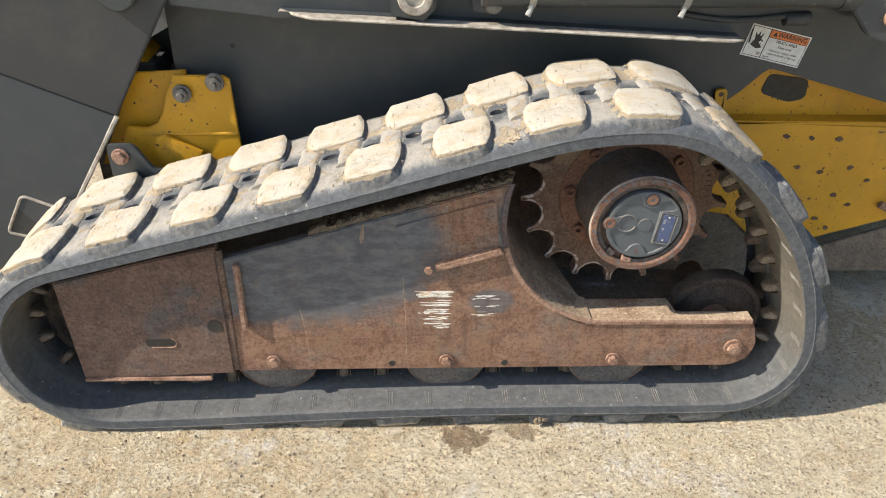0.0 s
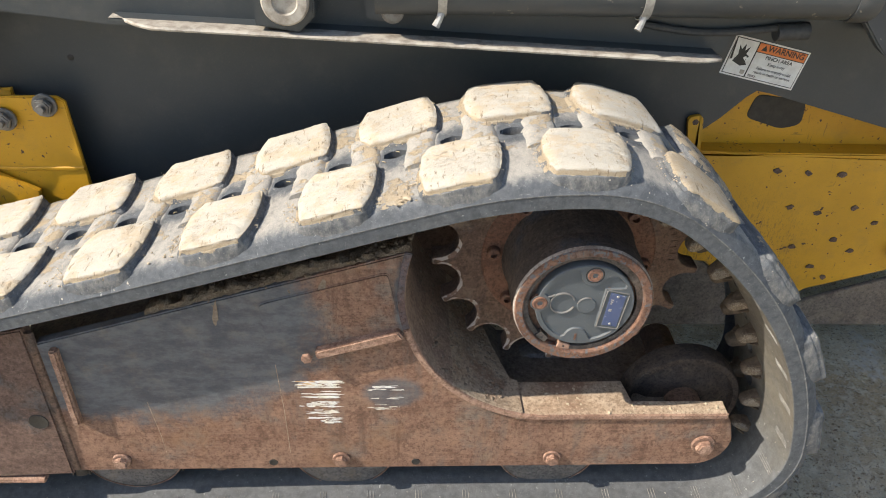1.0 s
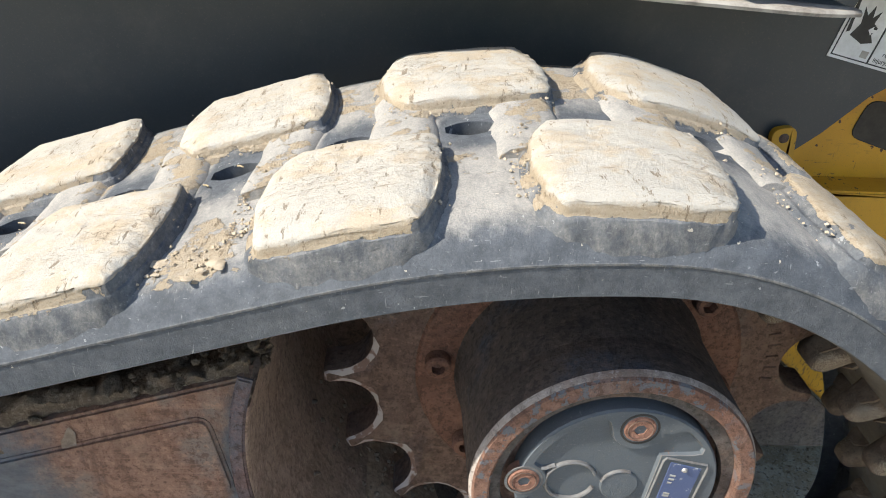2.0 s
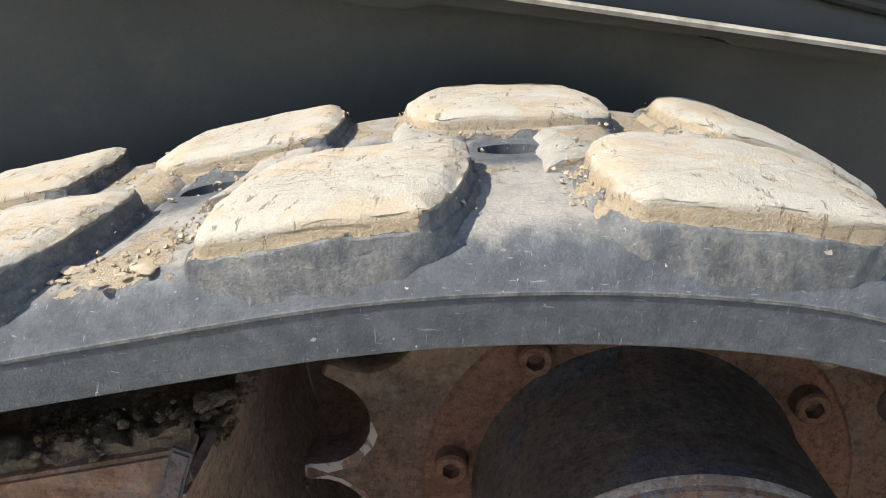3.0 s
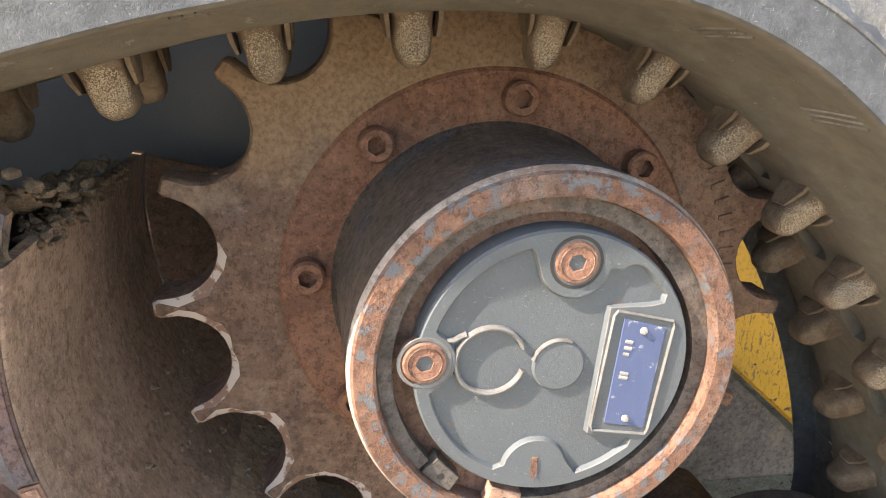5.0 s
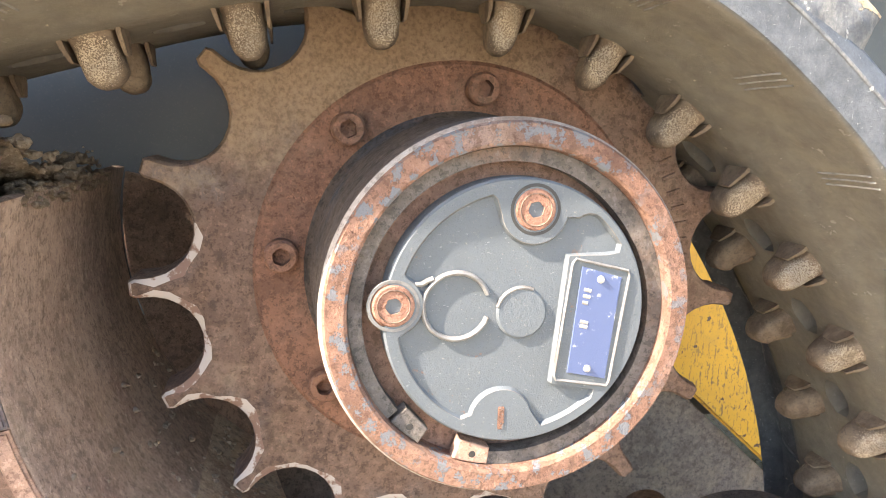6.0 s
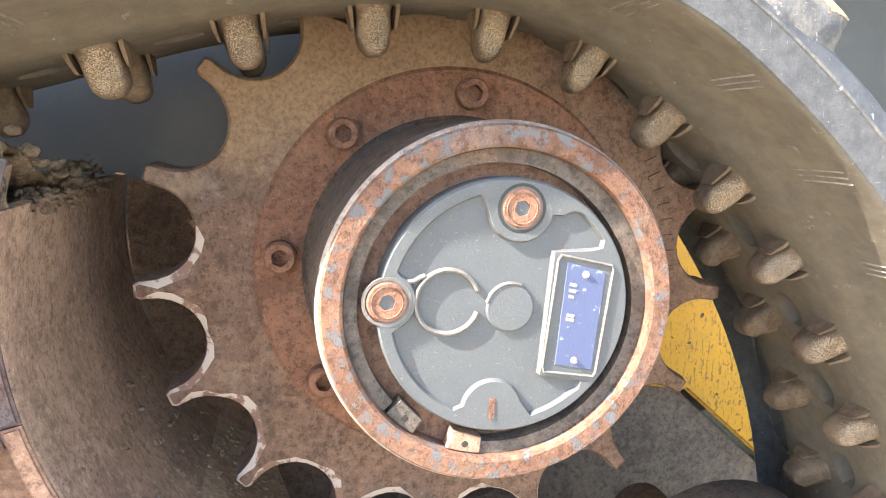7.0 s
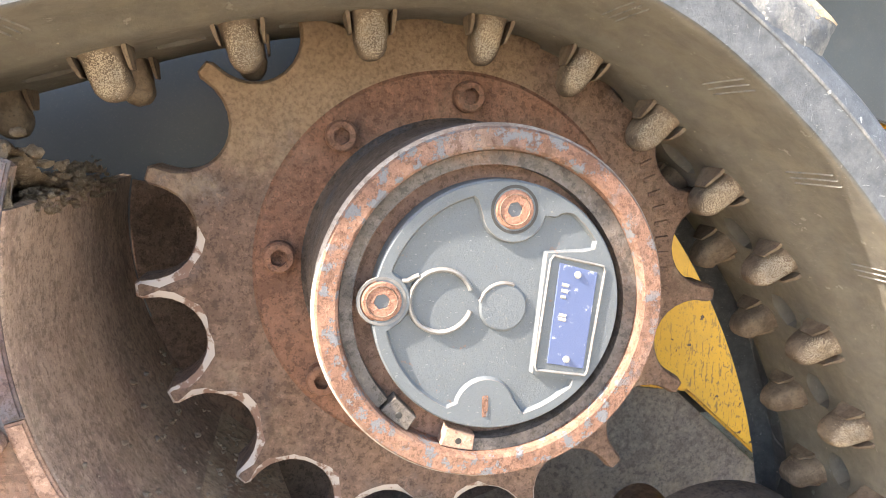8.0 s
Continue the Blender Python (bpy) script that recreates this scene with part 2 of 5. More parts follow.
def paint_material(name, colour, dirt, rough=0.4, chips=None, dust=0.25, scale=1.0, scratched=False):
    """Worn machine paint with dust, dirt clouds and chips down to brown steel."""
    n = Nodes(name)
    cloud, fine = n.noise(5 * scale, 6, 0.65), n.noise(240, 4, 0.7)
    base = n.mix(n.ramp(cloud, 0.3, 0.75), colour, tuple(0.8 * v for v in colour))
    base = n.mix(n.ramp(n.noise(14 * scale, 6, 0.7, shift=2), 0.48, 0.8, 0, dust), base, dirt)
    specks = n.noise(520, 3, 0.75, shift=12)
    base = n.mix(n.ramp(specks, 0.58, 0.70, 0, 0.5), base, dirt)
    base = n.mix(n.ramp(specks, 0.28, 0.40, 0.4, 0), base, tuple(0.6 * v for v in colour))
    height = n.sum(n.sum(fine, 0.3, "MULTIPLY"), n.sum(specks, 0.3, "MULTIPLY"))
    if chips:
        mask = n.ramp(n.noise(75, 3, 0.5, shift=5), 0.685, 0.70)
        mask = n.sum(mask, n.ramp(n.noise(22, 6, 0.6, stretch=(1, 1, 1.6), shift=8), 0.70, 0.715), "MAXIMUM")
        base = n.mix(mask, base, chips)
        height = n.sum(height, n.sum(mask, -0.6, "MULTIPLY"))
    if scratched:
        for k, way in enumerate(((5, 1, 0.8), (0.9, 1, 4.5))):
            line = n.noise(30, 4, 0.6, way, 40 + 9 * k)
            torn = n.sum(n.ramp(n.noise(75, 5, 0.7, (way[0] * 0.6 + way[2] * 0.5, 1, way[2] * 0.35 + 0.3), 80 + k), 0.57, 0.61, 0, 0.85), n.spot((0.86, 0.43, 0.33), (0.24, 1, 0.24)), "MULTIPLY")
            base = n.mix(torn, base, (0.13, 0.075, 0.035))
            base = n.mix(n.sum(n.ramp(line, 0.64, 0.68, 0, 0.7), n.ramp(n.noise(9, 3, 0.5, shift=50), 0.45, 0.6), "MULTIPLY"), base, (0.12, 0.07, 0.03))
    n.bump(height, 0.25, 0.001)
    return n.done(base, n.ramp(cloud, 0.2, 0.8, rough - 0.08, rough + 0.2), 0.0, 0.45)


def sand_material(name):
    n = Nodes(name)
    big, mid, grit, fine = n.noise(1.7, 5, 0.6), n.noise(16, 6, 0.7, shift=3), n.noise(110, 5, 0.75), n.noise(520, 3, 0.8)
    base = n.mix(n.ramp(big, 0.35, 0.65), (0.68, 0.540, 0.340), (0.80, 0.690, 0.500))
    base = n.mix(n.ramp(n.noise(4.5, 6, 0.7, shift=13), 0.50, 0.66, 0, 0.65), base, (0.60, 0.450, 0.265))
    base = n.mix(n.ramp(mid, 0.50, 0.68, 0, 0.55), base, (0.47, 0.355, 0.225))
    crust = n.ramp(n.noise(30, 8, 0.75, shift=61), 0.49, 0.56, 0, 0.85)
    base = n.mix(crust, base, (0.86, 0.765, 0.585))
    # dark marks among the grit paint the small shadows of the grains
    base = n.mix(n.ramp(grit, 0.56, 0.61, 0, 0.95), base, (0.28, 0.190, 0.105))
    base = n.mix(n.ramp(n.noise(240, 4, 0.7, shift=18), 0.36, 0.42, 0.75, 0), base, (0.36, 0.255, 0.150))
    base = n.mix(n.ramp(n.noise(260, 3, 0.6, shift=8), 0.57, 0.64, 0, 0.8), base, (0.84, 0.785, 0.68))
    salt = n.sum(n.ramp(n.noise(3.4, 4, 0.6, shift=21), 0.55, 0.63), n.ramp(n.noise(60, 5, 0.7, shift=5), 0.42, 0.56), "MULTIPLY")
    base = n.mix(n.sum(salt, 0.7, "MULTIPLY"), base, (0.86, 0.81, 0.73))
    ragged = n.sum(n.sum(n.noise(26, 8, 0.75, shift=3), 0.5, "SUBTRACT"), 2.6, "MULTIPLY")
    wet = n.ramp(n.sum(n.spot((0.036, -0.072, 0.03), (0.085, 0.060, 1)), ragged), 0.34, 0.44, 0, 0.85)
    wet = n.sum(wet, n.ramp(n.sum(n.spot((0.171, -0.058, 0.03), (0.075, 0.06, 1)), ragged), 0.50, 0.66, 0, 0.6), "MAXIMUM")
    base = n.mix(wet, base, (0.29, 0.205, 0.130))
    specks = n.ramp(n.cells(70), 0.10, 0.17, 1, 0)
    specks = n.sum(specks, n.ramp(n.noise(8, 3, 0.6, shift=77), 0.52, 0.62), "MULTIPLY")
    base = n.mix(n.sum(specks, 0.8, "MULTIPLY"), base, (0.17, 0.115, 0.07))
    height = n.sum(n.sum(mid, 0.8, "MULTIPLY"), n.sum(n.sum(grit, 0.9, "MULTIPLY"), n.sum(fine, 0.5, "MULTIPLY")))
    height = n.sum(n.sum(height, n.sum(crust, 0.6, "MULTIPLY")), n.sum(wet, -0.5, "MULTIPLY"))
    n.bump(height, 1.0, 0.016)
    return n.done(base, 0.96, 0, 0.2)


def plain_material(name, colour, other, scale=60, rough=0.6, metal=0.0, bump=0.3, edge=(0.35, 0.7)):
    n = Nodes(name)
    mid, fine = n.noise(scale, 6, 0.65), n.noise(scale * 6, 4, 0.7, shift=3)
    base = n.mix(n.ramp(mid, *edge), colour, other)
    n.bump(n.sum(mid, n.sum(fine, 0.5, "MULTIPLY")), bump, 0.001)
    return n.done(base, n.ramp(fine, 0.3, 0.7, rough - 0.1, rough + 0.1), metal, 0.4)


def cast_material(name, colour):
    """Painted grey casting: fine sandy grain, dusty specks, a few rust spots."""
    n = Nodes(name)
    cloud, grain, fine = n.noise(30, 5, 0.6), n.noise(340, 5, 0.75), n.noise(900, 3, 0.8, shift=3)
    base = n.mix(n.ramp(cloud, 0.3, 0.7), colour, tuple(1.15 * v for v in colour))
    base = n.mix(n.ramp(grain, 0.60, 0.68, 0, 0.6), base, (0.21, 0.195, 0.165))
    base = n.mix(n.ramp(fine, 0.30, 0.42, 0.5, 0), base, tuple(0.55 * v for v in colour))
    base = n.mix(n.ramp(n.noise(75, 5, 0.7, shift=8), 0.66, 0.70, 0, 0.7), base, (0.17, 0.10, 0.07))
    scratch = n.noise(90, 4, 0.65, stretch=(3, 1, 8), shift=21)
    base = n.mix(n.ramp(scratch, 0.66, 0.69, 0, 0.5), base, (0.25, 0.25, 0.245))
    n.bump(n.sum(grain, n.sum(fine, 0.5, "MULTIPLY")), 0.45, 0.0012)
    return n.done(base, n.ramp(cloud, 0.3, 0.7, 0.5, 0.68), 0.0, 0.35)


def soil_material(name):
    """Dry crumbly soil."""
    n = Nodes(name)
    lumps, crumb, fine = n.noise(45, 6, 0.7), n.noise(210, 5, 0.75, shift=4), n.noise(800, 3, 0.8, shift=8)
    base = n.mix(n.ramp(lumps, 0.35, 0.65), (0.19, 0.142, 0.10), (0.30, 0.232, 0.165))
    base = n.mix(n.ramp(crumb, 0.50, 0.62, 0, 0.6), base, (0.42, 0.34, 0.25))
    base = n.mix(n.ramp(fine, 0.52, 0.66, 0, 0.6), base, (0.10, 0.075, 0.053))
    n.bump(n.sum(n.sum(crumb, 1.0, "MULTIPLY"), n.sum(fine, 0.5, "MULTIPLY")), 1.0, 0.006)
    return n.done(base, 0.97, 0, 0.15)


RUBBER = rubber_material("dusty_rubber", by_mud=True, thin=0.62)
LUG = rubber_material("muddy_rubber", by_mud=True, thin=0.42)
DRIVE_LUG = horn_material("worn_drive_rubber")
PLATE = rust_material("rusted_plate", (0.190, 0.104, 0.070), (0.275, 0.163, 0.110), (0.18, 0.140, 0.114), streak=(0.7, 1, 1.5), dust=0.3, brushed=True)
# darker than PLATE: the shade over the front slide is in this colour
SLIDE = rust_material("shaded_slide_rust", (0.122, 0.076, 0.060), (0.175, 0.114, 0.088), (0.098, 0.090, 0.086), streak=(0.7, 1, 1.5), dust=0.2)
# darker rust for the part of the arch strip that lies in shade
PLATE_SHADED = rust_material("shaded_plate_rust", (0.105, 0.068, 0.062), (0.155, 0.098, 0.086), (0.095, 0.088, 0.096), streak=(1.6, 1, 0.6), dust=0.3)
PLATE_DARK = rust_material("dark_rusted_steel", (0.10, 0.066, 0.05), (0.165, 0.105, 0.075), (0.08, 0.065, 0.058), dust=0.35)
GUARD_RUST = rust_material("dusty_guard", (0.25, 0.172, 0.128), (0.36, 0.26, 0.195), (0.23, 0.150, 0.118), streak=(1, 0.4, 0.5), dust=0.5)
INSIDE = rust_material("dusty_inside", (0.15, 0.120, 0.095), (0.21, 0.170, 0.133), (0.15, 0.120, 0.10), dust=0.5)
SHELF = rust_material("sandy_shelf", (0.31, 0.215, 0.145), (0.41, 0.32, 0.23), (0.22, 0.13, 0.085), dust=0.6)
SPROCKET = rust_material("sprocket_rust", (0.122, 0.076, 0.056), (0.180, 0.114, 0.080), (0.102, 0.084, 0.078), dust=0.5, tan=((0.30, 0.13, 0.76), (0.26, 1.0, 0.20)))
FLANGE = rust_material("flange_rust", (0.145, 0.072, 0.047), (0.205, 0.105, 0.067), (0.15, 0.088, 0.062), dust=0.2)
# idlers darkened: the shade inside the undercarriage is put into the colour
IDLER = rust_material("shaded_idler", (0.04, 0.034, 0.03), (0.07, 0.052, 0.042), (0.045, 0.042, 0.04), dust=0.35)
RIM_SIDE = rust_material("rim_side_steel", (0.30, 0.25, 0.21), (0.40, 0.36, 0.32), (0.24, 0.17, 0.13), dust=0.3)
DRUM = rust_material("drum_steel", (0.062, 0.049, 0.042), (0.110, 0.082, 0.064), (0.052, 0.057, 0.070), streak=(1, 0.3, 1), dust=0.15)
RING = rust_material("ring_rust", (0.150, 0.078, 0.053), (0.220, 0.124, 0.085), (0.18, 0.122, 0.098), flakes=(0.128, 0.130, 0.138), dust=0.25, pits=1.0)
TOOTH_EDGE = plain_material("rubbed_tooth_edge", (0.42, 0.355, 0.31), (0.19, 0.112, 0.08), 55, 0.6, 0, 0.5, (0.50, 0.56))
ROLLER = rust_material("dusty_roller_steel", (0.125, 0.112, 0.105), (0.175, 0.155, 0.142), (0.11, 0.105, 0.10), dust=0.5)
COVER = cast_material("grey_cast_cover", (0.087, 0.098, 0.106))
COVER_EDGE = plain_material("worn_cover_edge", (0.165, 0.162, 0.155), (0.115, 0.105, 0.096), 160, 0.55, 0, 0.5)
PLUG = rust_material("plug_rust", (0.20, 0.098, 0.066), (0.27, 0.142, 0.098), (0.155, 0.08, 0.057), dust=0.1, pits=1.0)
SNAP = rust_material("dull_ring_steel", (0.078, 0.068, 0.060), (0.122, 0.105, 0.092), (0.13, 0.086, 0.064), dust=0.3)
GROOVE = rust_material("groove_rust", (0.150, 0.090, 0.066), (0.215, 0.130, 0.096), (0.13, 0.085, 0.068), dust=0.3)
NAMEPLATE = plain_material("blue_nameplate", (0.070, 0.095, 0.185), (0.36, 0.37, 0.38), 110, 0.4, 0.0, 0.3, (0.57, 0.66))
BARE = plain_material("bare_steel", (0.42, 0.41, 0.38), (0.30, 0.29, 0.27), 120, 0.45, 0.4, 0.3)
BOLT = rust_material("bolt_rust", (0.26, 0.15, 0.105), (0.37, 0.24, 0.175), (0.20, 0.11, 0.075), dust=0.3)
BLACK = paint_material("black_paint", (0.045, 0.052, 0.056), (0.098, 0.092, 0.082), 0.34, dust=0.45, scale=0.7)
GREY_ARM = paint_material("dull_black_paint", (0.037, 0.040, 0.043), (0.085, 0.078, 0.068), 0.38, dust=0.5, scale=0.6)
GREY = paint_material("grey_paint", (0.058, 0.064, 0.068), (0.12, 0.105, 0.085), 0.36, chips=(0.2, 0.18, 0.15), dust=0.3)
YELLOW = paint_material("yellow_paint", (0.62, 0.315, 0.015), (0.25, 0.15, 0.045), 0.38, chips=(0.07, 0.035, 0.022), dust=0.5, scratched=True)
LEDGE = plain_material("worn_lit_ledge", (0.40, 0.365, 0.31), (0.20, 0.172, 0.140), 45, 0.7, 0, 0.5)
ZINC = plain_material("zinc_bolt", (0.19, 0.185, 0.175), (0.125, 0.115, 0.105), 90, 0.45, 0.5, 0.3)
HOSE = plain_material("black_hose", (0.035, 0.036, 0.038), (0.06, 0.06, 0.058), 90, 0.6, 0, 0.3)
SAND = sand_material("sandy_ground")
CLOD = plain_material("dry_clod", (0.38, 0.305, 0.210), (0.48, 0.400, 0.290), 160, 0.97, 0, 0.9)
DUST = plain_material("brown_dust", (0.18, 0.135, 0.098), (0.27, 0.212, 0.157), 220, 0.97, 0, 0.9)
SOIL = soil_material("dark_soil")
STRAW = plain_material("dry_straw", (0.40, 0.32, 0.19), (0.30, 0.23, 0.13), 200, 0.8, 0, 0.3)
WHITE = plain_material("white_label", (0.72, 0.71, 0.68), (0.60, 0.58, 0.54), 60, 0.4, 0, 0.1)
PALE = plain_material("pale_sky_grey", (0.44, 0.46, 0.47), (0.38, 0.40, 0.41), 40, 0.5, 0, 0.2)
ORANGE = plain_material("orange_label", (0.72, 0.20, 0.05), (0.62, 0.17, 0.045), 60, 0.4, 0, 0.1)
# print black; also fills holes flat, painting in their dark depth
INK = plain_material("ink_and_hole_black", (0.022, 0.021, 0.02), (0.035, 0.033, 0.03), 60, 0.5, 0, 0.1)
SHRED = plain_material("faded_orange", (0.60, 0.33, 0.11), (0.70, 0.55, 0.34), 60, 0.7, 0, 0.2)
STICKER = plain_material("torn_sticker", (0.82, 0.80, 0.76), (0.74, 0.66, 0.52), 35, 0.6, 0, 0.4)


# ---- mesh helpers ----
def part(name, bm, material, parent=None, label="", smooth=True, angle=35):
    """Links a bmesh as ONE mesh object, under a thing where one is given."""
    bmesh.ops.recalc_face_normals(bm, faces=bm.faces)
    data = bpy.data.meshes.new(name)
    bm.to_mesh(data)
    bm.free()
    data.materials.append(material)
    if smooth:
        data.shade_smooth()
        data.set_sharp_from_angle(angle=radians(angle))
    ob = new(name, data)
    if parent:
        ob.parent = parent
    if label:
        ob["label"] = label
    return ob


def thing(name, label, category, group="", kind="", at=(0, 0, 0)):
    ob = new(name)
    ob.location = at
    ob.empty_display_size = 0.05
    return tagged(ob, label, category, group, kind)


def shared(name, source, m, parent):
    """Another piece on the same mesh."""
    ob = new(name, source.data)
    ob.matrix_basis = m
    ob.parent = parent
    return ob


def lathe(profile, cx, cz, n=72, closed=False):
    """Turns a profile of (radius, y) round the axis along y through (cx, cz)."""
    bm = bmesh.new()
    rings = []
    for r, y in profile:
        if r < 1e-6:
            rings.append([bm.verts.new((cx, y, cz))] * n)
        else:
            rings.append([bm.verts.new((cx + r * math.cos(math.tau * i / n), y, cz + r * math.sin(math.tau * i / n))) for i in range(n)])
    pairs = list(zip(rings, rings[1:])) + ([(rings[-1], rings[0])] if closed else [])
    for p, q in pairs:
        for i in range(n):
            j = (i + 1) % n
            loop = list(dict.fromkeys((p[i], p[j], q[j], q[i])))
            if len(loop) > 2:
                bm.faces.new(loop)
    return bm


def prism(outline, y0, y1, bevel=0.0, segments=2):
    """An outline of (x, z), extruded from y0 to y1, its front and back rims rounded."""
    bm = bmesh.new()
    front = [bm.verts.new((x, y0, z)) for x, z in outline]
    back = [bm.verts.new((x, y1, z)) for x, z in outline]
    bm.faces.new(front)
    bm.faces.new(back[::-1])
    for i in range(len(outline)):
        j = (i + 1) % len(outline)
        bm.faces.new((front[j], front[i], back[i], back[j]))
    bmesh.ops.recalc_face_normals(bm, faces=bm.faces)
    if bevel:
        rim = [e for e in bm.edges if (e.verts[0].co.y == e.verts[1].co.y)]
        bmesh.ops.bevel(bm, geom=rim, offset=bevel, segments=segments, affect="EDGES", clamp_overlap=True)
    return bm


def block(a, b, bevel=0.003, segments=2):
    """A box between two corners with rounded edges."""
    bm = bmesh.new()
    bmesh.ops.create_cube(bm, size=1)
    a, b = Vector(a), Vector(b)
    for v in bm.verts:
        v.co = Vector((a[k] + (v.co[k] + 0.5) * (b[k] - a[k]) for k in range(3)))
    if bevel:
        bmesh.ops.bevel(bm, geom=bm.edges[:], offset=bevel, segments=segments, affect="EDGES", clamp_overlap=True)
    return bm


def tube(path, radius, n=8, closed=False, squash=1.0):
    """A round rod along a path of points; squash flattens it along y."""
    bm = bmesh.new()
    path = [Vector(p) for p in path]
    rings = []
    for i, p in enumerate(path):
        q0 = path[i - 1] if (i or closed) else p
        q1 = path[(i + 1) % len(path)] if (i + 1 < len(path) or closed) else p
        along = (q1 - q0).normalized()
        side = along.cross(Vector((0, 1, 0)))
        if side.length < 1e-3:
            side = along.cross(Vector((1, 0, 0)))
        side.normalize()
        up = side.cross(along).normalized()
        r = radius[i] if isinstance(radius, list) else radius
        rings.append([bm.verts.new(p + side * r * math.cos(math.tau * k / n) + up * r * squash * math.sin(math.tau * k / n)) for k in range(n)])
    for p, q in list(zip(rings, rings[1:])) + ([(rings[-1], rings[0])] if closed else []):
        for k in range(n):
            bm.faces.new((p[k], p[(k + 1) % n], q[(k + 1) % n], q[k]))
    if not closed:
        bm.faces.new(rings[0])
        bm.faces.new(rings[-1][::-1])
    return bm


def arc(cx, cz, r, a0, a1, n=16, y=None):
    """Points on an arc, from a0 to a1 degrees."""
    out = []
    for i in range(n + 1):
        a = radians(a0 + (a1 - a0) * i / n)
        p = (cx + r * math.cos(a), cz + r * math.sin(a))
        out.append(p if y is None else (p[0], y, p[1]))
    return out


def rounded(points, r=0.012, n=4):
    """Rounds the corners of a polygon."""
    out = []
    for i, p in enumerate(points):
        p = Vector(p)
        a, b = Vector(points[i - 1]), Vector(points[(i + 1) % len(points)])
        u, v = (a - p).normalized() * r, (b - p).normalized() * r
        for k in range(n + 1):
            t = k / n
            q = (p + u) * (1 - t) ** 2 + p * 2 * t * (1 - t) + (p + v) * t ** 2
            out.append((q.x, q.y))
    return out


def hexagon(cx, cz, r, turn=0):
    return [(cx + r * math.cos(radians(turn + 60 * i)), cz + r * math.sin(radians(turn + 60 * i))) for i in range(6)]


def hex_bolt(parent, x, y, z, r, material, label="", washer=True, turn=10, name="bolt"):
    """A hexagon bolt head whose front stands at y, with a round washer behind it."""
    bm = prism(hexagon(x, z, r, turn), y, y + r * 0.75, r * 0.14)
    if washer:
        w = lathe([(0, y + r * 0.72), (r * 1.25, y + r * 0.72), (r * 1.32, y + r * 0.8), (r * 1.32, y + r * 1.05), (0, y + r * 1.05)], x, z, 24)
        merge(bm, w)
    return part(name, bm, material, parent, label)


def merge(bm, other):
    """Adds another bmesh to bm as pieces of one casting."""
    data = bpy.data.meshes.new("joined")
    other.to_mesh(data)
    other.free()
    bm.from_mesh(data)
    bpy.data.meshes.remove(data)
    return bm


def socket_ring(cx, cz, y0, y1, r, hex_r, depth, turn=0):
    """A cap screw: a round head with a hexagonal socket."""
    bm = bmesh.new()
    n = 24
    def ring(rad, y):
        return [bm.verts.new((cx + rad * math.cos(math.tau * i / n), y, cz + rad * math.sin(math.tau * i / n))) for i in range(n)]
    def hexring(y):
        out = []
        for i in range(n):
            a = math.tau * i / n
            rel = (a - radians(turn)) % (math.pi / 3) - math.pi / 6
            rad = hex_r * math.cos(math.pi / 6) / math.cos(rel)
            out.append(bm.verts.new((cx + rad * math.cos(a), y, cz + rad * math.sin(a))))
        return out
    rings = [ring(r, y1), ring(r, y0 + r * 0.18), ring(r * 0.86, y0), hexring(y0), hexring(y0 + depth)]
    for p, q in zip(rings, rings[1:]):
        for i in range(n):
            j = (i + 1) % n
            bm.faces.new((p[i], p[j], q[j], q[i]))
    bm.faces.new(rings[-1])
    return bm


def ball():
    """Corners and faces of a small round mesh."""
    bm = bmesh.new()
    bmesh.ops.create_icosphere(bm, subdivisions=2, radius=1)
    bm.verts.index_update()
    out = [v.co.copy() for v in bm.verts], [[v.index for v in f.verts] for f in bm.faces]
    bm.free()
    return out


BALL = ball()


def crumb(bm, p, r, rng):
    """A small angular bit of dirt."""
    up = [bm.verts.new(Vector(p) + Vector((rng.uniform(0.6, 1.2) * math.cos(a), rng.uniform(0.6, 1.2) * math.sin(a), rng.uniform(-0.3, 0.3))) * r) for a in (0.2, 1.5, 2.7, 4.0, 5.2)]
    tip, low = (bm.verts.new(Vector(p) + Vector((rng.uniform(-0.4, 0.4), rng.uniform(-0.4, 0.4), h)) * r) for h in (0.8, -0.7))
    for i in range(5):
        bm.faces.new((up[i], up[(i + 1) % 5], tip))
        bm.faces.new((up[(i + 1) % 5], up[i], low))


def clod(bm, p, r, rng, flat=0.7):
    """A rough lump of dirt."""
    seed = Vector((rng.uniform(-50, 50), rng.uniform(-50, 50), rng.uniform(-50, 50)))
    sx, sy, sz = (rng.uniform(0.7, 1.3) for _ in range(3))
    made = []
    for c in BALL[0]:
        k = 1 + 0.55 * noise.noise(c * 1.3 + seed) + 0.25 * noise.noise(c * 3.1 + seed)
        made.append(bm.verts.new(Vector(p) + Vector((c.x * sx, c.y * sy, c.z * sz * flat)) * r * k))
    for f in BALL[1]:
        bm.faces.new([made[i] for i in f])


# ---- ground ----
GROUND = 0.030  # level of the sand


def ground_height(x, y):
    v = Vector((x, y, 0))
    near = max(0.0, 1 - max(abs(x) - 1.6, 0) / 2) * max(0.0, 1 - max(abs(y) - 1.6, 0) / 2)
    crumb = 0.0030 * noise.noise(v * 33) + 0.0030 * abs(noise.noise(v * 62)) + 0.0022 * noise.noise(v * 118)
    return near * (0.006 * noise.noise(v * 3.1) + 0.004 * noise.noise(v * 11) + crumb) + GROUND - 0.001


